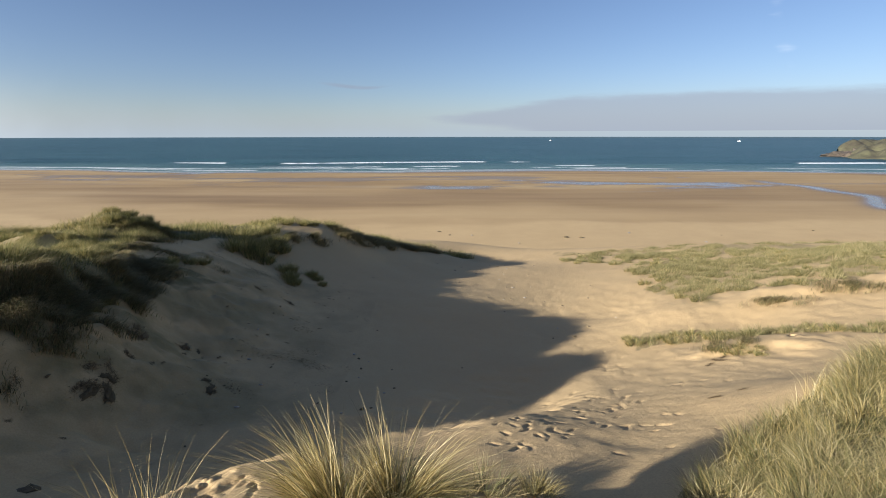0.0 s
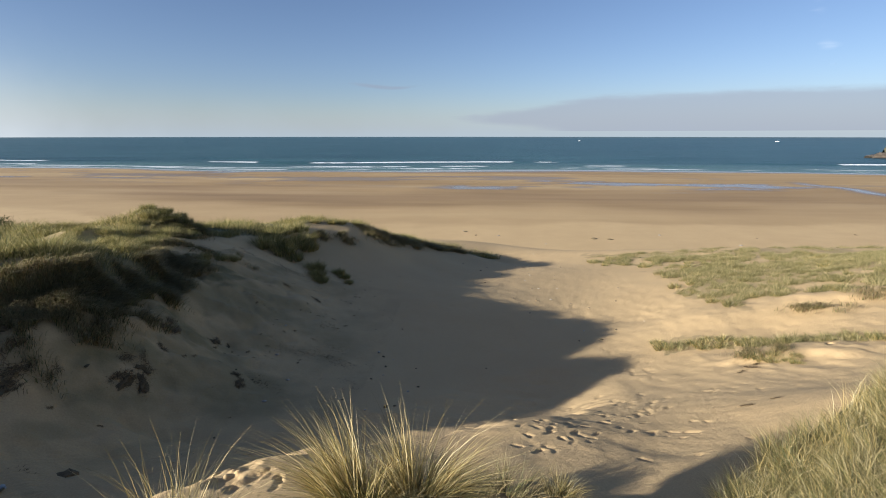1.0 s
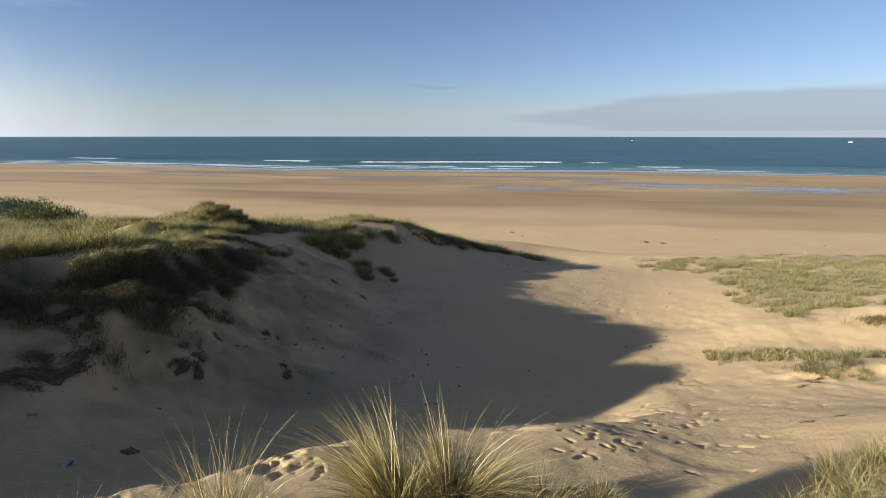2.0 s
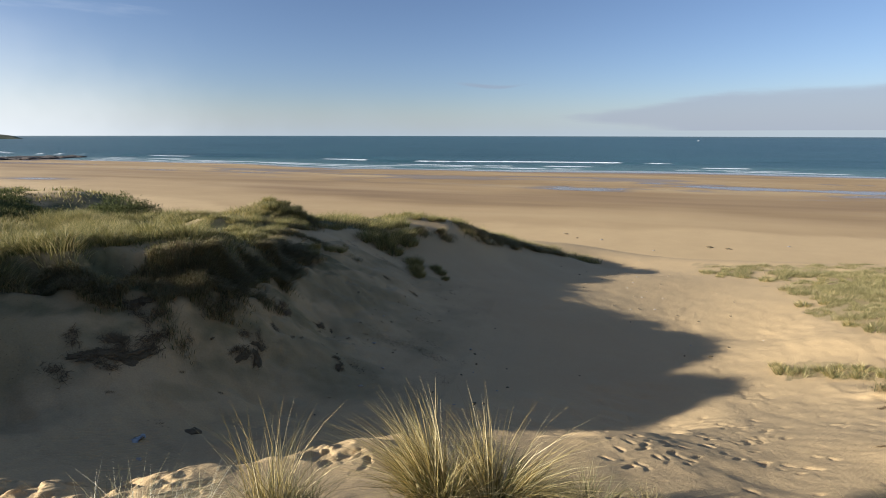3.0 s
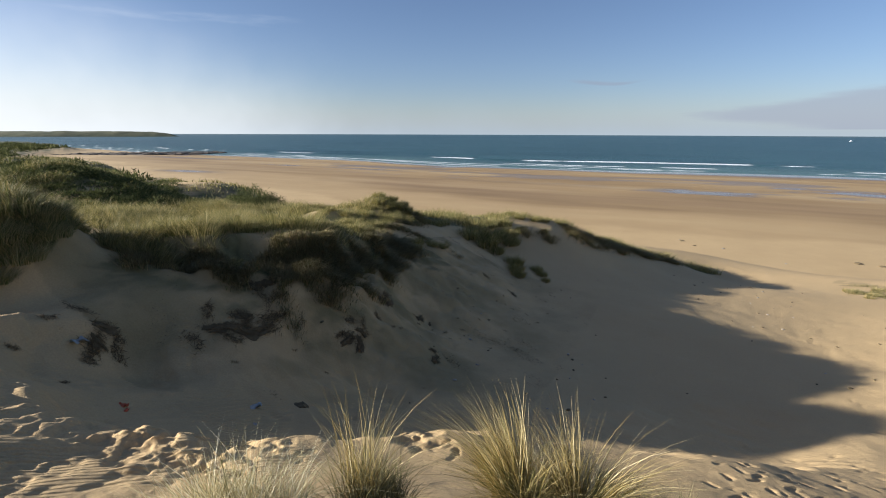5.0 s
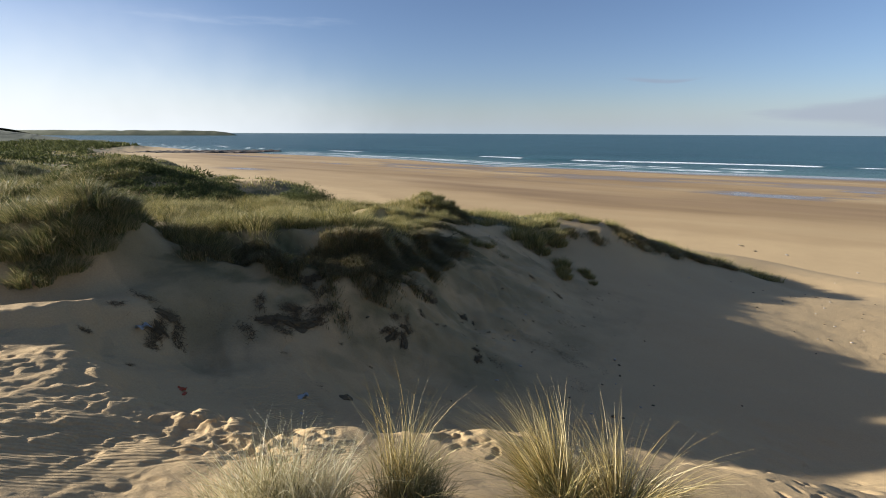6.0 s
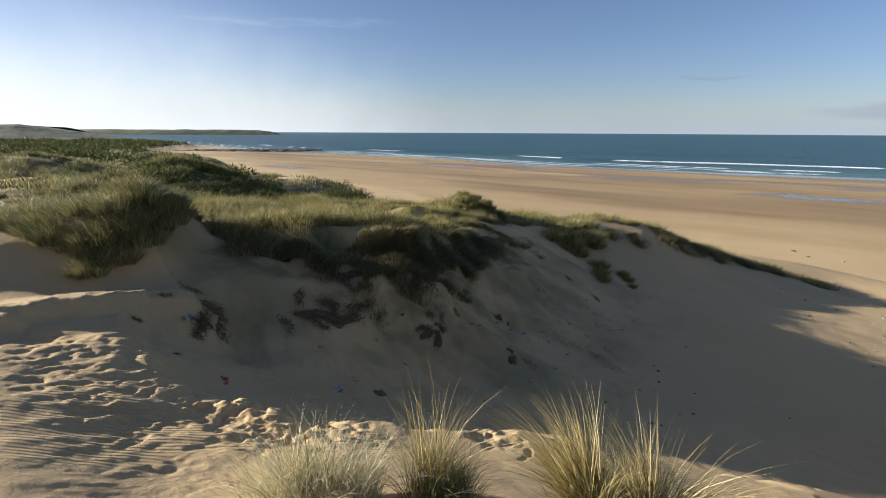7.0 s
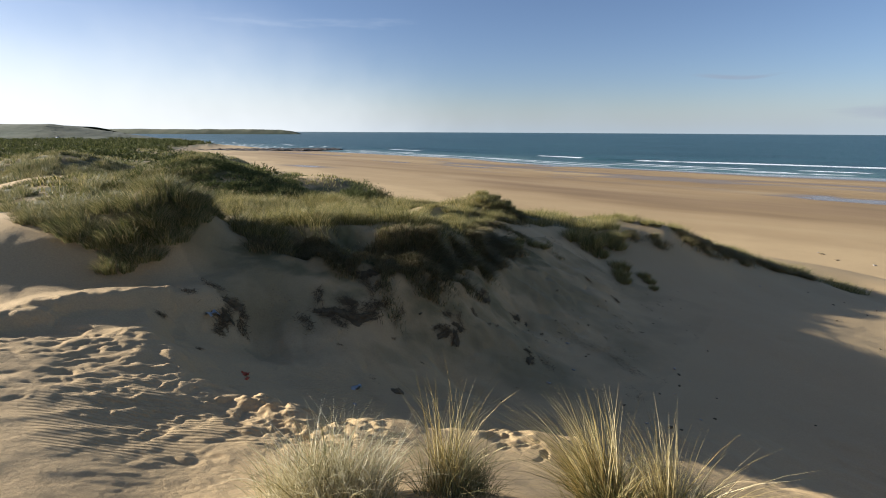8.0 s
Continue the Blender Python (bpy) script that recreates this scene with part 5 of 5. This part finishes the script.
bush_mesh = leaf_cloud("bush", [(0, 0, 0.1), (0.7, 0.3, 0), (-0.8, -0.2, 0), (0.1, -0.6, 0.0)], [(0.9, 0.9, 0.8), (0.8, 0.7, 0.55), (0.9, 0.7, 0.5), (0.8, 0.8, 0.5)], 3000, 0.05, 95)
bush = new("bush", bush_mesh)
bush.matrix_basis = pose(-19.0, 17.2, float(ground_z(np.array([-19.0]), np.array([17.2]))[0]) + 0.05)
tagged(bush, "small dark green bush on the bank's top", "bush")


# ---------------------------------------------------------------- small things
def lump_mesh(name, size, material, seed, flat=0.35, sub=2, rough=0.35):
    bm = bmesh.new()
    bmesh.ops.create_icosphere(bm, subdivisions=sub, radius=size)
    rng = np.random.default_rng(seed)
    for v in bm.verts:
        k = 1 + rough * rng.normal()
        v.co = Vector((v.co.x * k * 1.5, v.co.y * k, v.co.z * k * flat))
    me = bpy.data.meshes.new(name)
    bm.to_mesh(me)
    bm.free()
    me.materials.append(material)
    for p in me.polygons:
        p.use_smooth = True
    return me


def lay(name, me, x, y, turn, label, category, group="", lift=0.0, size=1.0):
    z = float(ground_z(np.array([x]), np.array([y]))[0]) + lift
    ob = new(name, me)
    ob.matrix_basis = pose(x, y, z, 0, 0, turn) @ Matrix.Scale(size, 4)
    return tagged(ob, label, category, group)


def root_mesh(seed):
    """A tangled, drawn-out mat of roots: short arcs laid flat along a wandering line."""
    r = np.random.default_rng(seed)
    at, turn, nodes = np.zeros(2), r.uniform(0, 6.28), []
    for k in range(int(r.integers(5, 11))):
        nodes.append((at[0], at[1], r.uniform(0.3, 1.0)))
        turn += r.normal(0, 0.7)
        at = at + 0.058 * np.array([math.cos(turn), 0.7 * math.sin(turn)])
    nodes = np.array(nodes) - np.array([*np.mean([n[:2] for n in nodes], axis=0), 0])
    pick = r.choice(len(nodes), 170, p=nodes[:, 2] / nodes[:, 2].sum())
    p = nodes[pick, :2] + r.normal(0, 0.036, (170, 2))
    a = turn + r.normal(0, 0.9, 170) + math.pi * r.integers(0, 2, 170)
    return blade_mesh("root_mat", np.stack([p[:, 0], p[:, 1], 0 * a], -1), r.uniform(0.015, 0.07, 170), r.uniform(0.003, 0.012, 170),
                      np.stack([np.cos(a), np.sin(a)], -1), r.uniform(1.5, 2.3, 170), ROOTS, 3, r)


root_mats = [root_mesh(400 + k) for k in range(9)]
rng = np.random.default_rng(500)


def root_mat(x, y, size, k):
    """A low mat of dead grass and roots, pressed flat on the sand."""
    ob = lay("root_mat", root_mats[k % 9], x, y, 53 * k, "small dark mat of dead grass roots on the sand", "debris", "debris on the sand bank", 0.005, size)
    e = 0.2
    zx = float(ground_z(np.array([x + e]), np.array([y]))[0] - ground_z(np.array([x - e]), np.array([y]))[0]) / (2 * e)
    zy = float(ground_z(np.array([x]), np.array([y + e]))[0] - ground_z(np.array([x]), np.array([y - e]))[0]) / (2 * e)
    tip = Vector((0, 0, 1)).rotation_difference(Vector((-zx, -zy, 1))).to_matrix().to_4x4()
    ob.matrix_basis = Matrix.Translation(ob.matrix_basis.translation) @ tip @ pose(0, 0, 0, 0, 0, 53 * k) @ Matrix.Scale(size, 4)
    return ob


def root_litter():
    """Fine broken roots and soil crumbs in streaks down the bank's face."""
    r = np.random.default_rng(510)
    n = 60000
    x, y = r.uniform(-9.0, -2.5, n), r.uniform(4.2, 19, n)
    below = off_line(x, y, TURF_LIP)
    u, v = x * 0.9 - y * 0.42, x * 0.42 + y * 0.9
    streak = fbm(u * 0.45, v, 0.55, 4, 515) + 0.6 * fbm(x, y, 2.2, 2, 516)
    keep = (below > 0.2) & (streak > r.uniform(0.15, 1.0, n) + 0.12 * below) & (y > 4.6 + 0.3 * (x + 9))
    x, y = x[keep], y[keep]
    a = r.normal(-0.45, 0.9, len(x))
    me = blade_mesh("root_litter", np.stack([x, y, ground_z(x, y) + 0.004], -1), r.uniform(0.012, 0.06, len(x)), r.uniform(0.006, 0.02, len(x)),
                    np.stack([np.cos(a), np.sin(a)], -1), r.uniform(1.3, 2.2, len(x)), ROOTS, 2, r)
    tagged(new("root_litter", me), "dark broken roots and soil crumbs strewn over shaded sand", "debris", kind="stuff")


root_litter()
for k, (x, y, size) in enumerate([(-6.28, 8.11, 1.6), (-6.5, 8.35, 1.5), (-6.4, 7.9, 1.2), (-6.62, 10.08, 1.5), (-6.75, 9.8, 1.2), (-4.97, 9.74, 1.1), (-5.1, 9.9, 0.8), (-6.18, 10.94, 1.1), (-6.05, 10.75, 0.6),
                                  (-5.19, 16.0, 1.2), (-6.19, 15.88, 1.1), (-7.23, 5.85, 1.8), (-7.08, 6.63, 2.0), (-7.67, 5.38, 1.7), (-7.3, 6.2, 1.6), (-6.9, 7.2, 1.5), (-7.5, 6.9, 1.8),
                                  (-8.34, 4.02, 1.6), (-8.28, 3.0, 0.9), (-7.49, 3.2, 0.8), (4.61, 7.61, 1.0), (5.1, 7.68, 0.9), (6.62, 11.04, 1.5), (6.9, 11.3, 1.2), (6.3, 10.8, 1.0), (3.26, 28.78, 1.3), (-7.9, 5.9, 1.6), (-7.45, 6.3, 2.0), (-7.2, 6.7, 2.0), (-7.1, 6.9, 1.8), (-7.35, 7.1, 1.6), (-6.54, 9.83, 1.5), (-6.3, 9.2, 1.4), (-6.25, 8.6, 1.4), (-8.9, 4.2, 1.4), (-8.75, 3.7, 1.0), (-8.4, 4.15, 2.0), (-8.25, 4.35, 2.0), (-8.45, 4.5, 1.8), (-8.2, 3.9, 1.6), (-8.0, 6.9, 1.7), (-7.7, 7.4, 1.6)]):
    root_mat(x, y, 0.8 * size, k)
for k in range(60):
    f = rng.uniform(0, 1) ** 0.8
    x, y = -7.6 + 4.0 * f + rng.normal(0, 0.55), 6.4 + 11.5 * f + rng.normal(0, 1.5)
    root_mat(x, y, rng.uniform(0.2, 0.5), k)


def clod_meshes(seed):
    """A fallen clod of turf: a heap of uneven soil lumps, and the dead blades and roots that stick out of it."""
    r = np.random.default_rng(seed)
    bm = bmesh.new()
    bmesh.ops.create_icosphere(bm, subdivisions=4, radius=1)
    for v in bm.verts:
        f = 1 + 0.9 * noise.noise(v.co * 1.6 + Vector((seed, 0, 0))) + 0.5 * noise.noise(v.co * 4.0 + Vector((0, seed, 0))) + 0.25 * noise.noise(v.co * 9.0)
        v.co = Vector((v.co.x * 0.62 * f, v.co.y * 0.24 * f + 0.12 * math.sin(v.co.x * 3 + seed), v.co.z * 0.10 * f))
    soil = bpy.data.meshes.new("soil")
    bm.to_mesh(soil)
    bm.free()
    soil.materials.append(WEED)
    n = 420
    p = np.stack([r.normal(0, 0.42, n), r.normal(0, 0.20, n), r.uniform(0, 0.05, n)], -1)
    a = r.uniform(0, 6.28, n)
    matted = blade_mesh("root_mat", p, r.uniform(0.10, 0.34, n), r.uniform(0.006, 0.016, n), np.stack([np.cos(a), np.sin(a)], -1), r.uniform(0.8, 1.8, n), ROOTS, 3, r)
    return soil, matted


clods = [clod_meshes(900 + k) for k in range(5)]
for k, (x, y, size, turn) in enumerate([(-7.62, 5.75, 0.5, 30), (-7.45, 5.95, 0.6, 60), (-7.28, 6.15, 0.65, 40), (-7.15, 6.38, 0.55, 70), (-7.5, 6.35, 0.5, 20), (-7.95, 6.9, 0.6, 45), (-7.72, 7.2, 0.6, 60), (-7.5, 7.6, 0.6, 75),
                                        (-6.28, 8.02, 0.45, 100), (-6.12, 8.22, 0.5, 130), (-6.25, 8.45, 0.35, 20), (-6.62, 9.85, 0.45, 80), (-6.5, 10.05, 0.4, 110), (-6.18, 11.05, 0.42, 100), (-6.0, 11.25, 0.25, 90),
                                        (-5.02, 9.74, 0.40, 100), (-5.2, 9.95, 0.3, 60), (-8.55, 4.35, 0.5, 70), (-8.4, 4.15, 0.4, 20), (-7.0, 8.5, 0.45, 90), (-7.1, 9.0, 0.5, 90)]):
    z = float(ground_z(np.array([x]), np.array([y]))[0])
    e = 0.25
    zx = float(ground_z(np.array([x + e]), np.array([y]))[0] - ground_z(np.array([x - e]), np.array([y]))[0]) / (2 * e)
    zy = float(ground_z(np.array([x]), np.array([y + e]))[0] - ground_z(np.array([x]), np.array([y - e]))[0]) / (2 * e)
    clod = new("turf_clod")
    part("soil", clods[k % 5][0], clod)
    tagged(part("root_mat", clods[k % 5][1], clod, "dead brown roots"), kind="stuff")
    clod.matrix_basis = Matrix.Translation((x, y, z)) @ Vector((0, 0, 1)).rotation_difference(Vector((-zx, -zy, 1))).to_matrix().to_4x4() @ pose(0, 0, 0, 0, 0, turn) @ Matrix.Scale(0.62 * size, 4)
    tagged(clod, "dark fallen clod of turf with dead roots on the sand bank", "turf clod", "turf clods on the bank")


# ---------------------------------------------------------------- washed-up scraps
def scrap_mesh(name, size, material, seed):
    """A crumpled, torn sheet with a little thickness."""
    rng2 = np.random.default_rng(seed)
    n = 7
    u, v = np.meshgrid(np.linspace(-1, 1, n), np.linspace(-0.6, 0.6, n))
    x, y = u * size + rng2.normal(0, size * 0.10, (n, n)), v * size + rng2.normal(0, size * 0.10, (n, n))
    z = size * (0.25 + 0.30 * np.sin(u * 3 + seed) * np.cos(v * 5) + rng2.normal(0, 0.10, (n, n)))
    top = np.stack([x, y, z], -1).reshape(-1, 3)
    low = top - np.array([0, 0, 0.006])
    q = grid_faces(n, n)
    return mesh_from(name, np.concatenate([top, low]), [q, (q + n * n)[:, ::-1]], material)


lay("plastic_scrap", scrap_mesh("plastic_scrap", 0.07, ORANGE, 1), -6.62, 3.46, 30, "torn orange plastic scrap lying on sand", "litter")
lay("plastic_scrap", scrap_mesh("plastic_scrap", 0.05, ORANGE, 2), -6.42, 3.38, 100, "small orange plastic scrap on sand", "litter")
lay("plastic_scrap", scrap_mesh("plastic_scrap", 0.10, BLUE, 3), -5.90, 5.08, 60, "faded blue plastic scrap in the shade", "litter")
lay("plastic_scrap", scrap_mesh("plastic_scrap", 0.14, BLUE, 4), -8.40, 3.85, 10, "faded blue-green plastic scrap under the sand ledge", "litter")
lay("shell", lump_mesh("shell", 0.035, PEBBLE, 5, 0.6, 2, 0.1), -5.44, 4.64, 0, "pale shell on the sand", "shell")
lay("driftwood", lump_mesh("driftwood", 0.10, WEED, 6, 0.45, 2, 0.25), -5.6, 5.75, 20, "dark lump of driftwood on shaded sand", "driftwood")
pebbles = [lump_mesh("stone", 0.03, m, 7 + k, 0.6, 1, 0.15) for k, m in enumerate((PEBBLE, WEED, WEED))]
for k in range(70):
    if k < 40:
        x, y = 3.5 + rng.normal(0, 1.8), 24.0 + rng.normal(0, 4.5)
    else:
        x, y = -3.5 + rng.normal(0, 2.2), 11.0 + rng.normal(0, 3.0)
    lay("stone", pebbles[k % 3], x, y, rng.uniform(0, 360), "small stone lying on the sand", "stone", "stones strewn over the hollow", 0.01, rng.uniform(0.5, 1.5))
tide = [lump_mesh("wrack", 0.35, WEED, 20, 0.4, 2, 0.3), lump_mesh("wrack", 0.25, PEBBLE, 21, 0.4, 2, 0.3)]
lay("wrack", tide[0], 18.2, 71.9, 0, "dark heap of wrack on the dry beach", "wrack", "wrack along the beach")
for k in range(26):
    x = rng.uniform(-40, 75)
    y = dune_foot(np.array([x]))[0] + rng.uniform(6, 30)
    lay("wrack", tide[k % 2], x, y, rng.uniform(0, 360), "small heap of wrack on the beach", "wrack", "wrack along the beach", 0, rng.uniform(0.3, 0.8))


# ---------------------------------------------------------------- far small things
def boat(x, y, turn):
    bm = bmesh.new()
    rings = []
    for k in range(9):
        f = k / 8 * 2 - 1
        w = 1.2 * (1 - max(0, f) ** 2.5) * (0.9 if f < -0.9 else 1)
        rings.append([bm.verts.new((f * 4, sgn * w * b, z)) for sgn, b, z in ((-1, 1, 1.3 + 0.3 * max(0, f)), (-1, 0.6, -0.3), (1, 0.6, -0.3), (1, 1, 1.3 + 0.3 * max(0, f)))])
    for a, b in zip(rings, rings[1:]):
        for k in range(4):
            bm.faces.new((a[k], a[(k + 1) % 4], b[(k + 1) % 4], b[k]))
    bm.faces.new(rings[0])
    me = bpy.data.meshes.new("hull")
    bm.to_mesh(me)
    bm.free()
    me.materials.append(WHITE)
    top = new("boat")
    part("hull", me, top)
    bm = bmesh.new()
    bmesh.ops.create_cube(bm, size=1, matrix=Matrix.Translation((-0.6, 0, 2.0)) @ Matrix.Diagonal((2.4, 1.6, 1.5, 1)))
    bmesh.ops.bevel(bm, geom=bm.edges[:], offset=0.15, segments=2, affect="EDGES")
    me = bpy.data.meshes.new("cabin")
    bm.to_mesh(me)
    bm.free()
    me.materials.append(WHITE)
    part("cabin", me, top)
    top.matrix_basis = pose(x, y, 0.2, 0, 0, turn)
    tagged(top, "small white boat far out at sea", "boat", "boats at sea")


boat(312, 1467, 20)
boat(757, 1295, 160)


def cottage(x, y, turn, wide):
    """A white cottage with a gable roof, on the far hillside."""
    co = np.array([v.co[:] for v in hill.data.vertices])
    z = float(co[np.argmin((co[:, 0] - x) ** 2 + (co[:, 1] - y) ** 2), 2])
    top = new("cottage")
    bm = bmesh.new()
    bmesh.ops.create_cube(bm, size=1, matrix=Matrix.Translation((0, 0, 0.8)) @ Matrix.Diagonal((wide, 4, 2.6, 1)))
    me = bpy.data.meshes.new("wall")
    bm.to_mesh(me)
    bm.free()
    me.materials.append(WHITE)
    part("wall", me, top)
    bm = bmesh.new()
    w = wide / 2 + 0.4
    v = [bm.verts.new(p) for p in ((-w, -2.3, 2.1), (w, -2.3, 2.1), (w, 2.3, 2.1), (-w, 2.3, 2.1), (-w, 0, 3.6), (w, 0, 3.6))]
    for f in ((0, 1, 5, 4), (2, 3, 4, 5), (0, 4, 3), (1, 2, 5), (3, 2, 1, 0)):
        bm.faces.new([v[k] for k in f])
    me = bpy.data.meshes.new("roof")
    bm.to_mesh(me)
    bm.free()
    me.materials.append(ROCK)
    part("roof", me, top)
    top.matrix_basis = pose(x, y, z, 0, 0, turn) @ Matrix.Scale(0.6, 4)
    tagged(top, "white cottage with a dark roof on the hillside", "house", "cottages on the far hill")


cottage(-705, 175, 20, 3.2)
cottage(-690, 235, 50, 2.6)
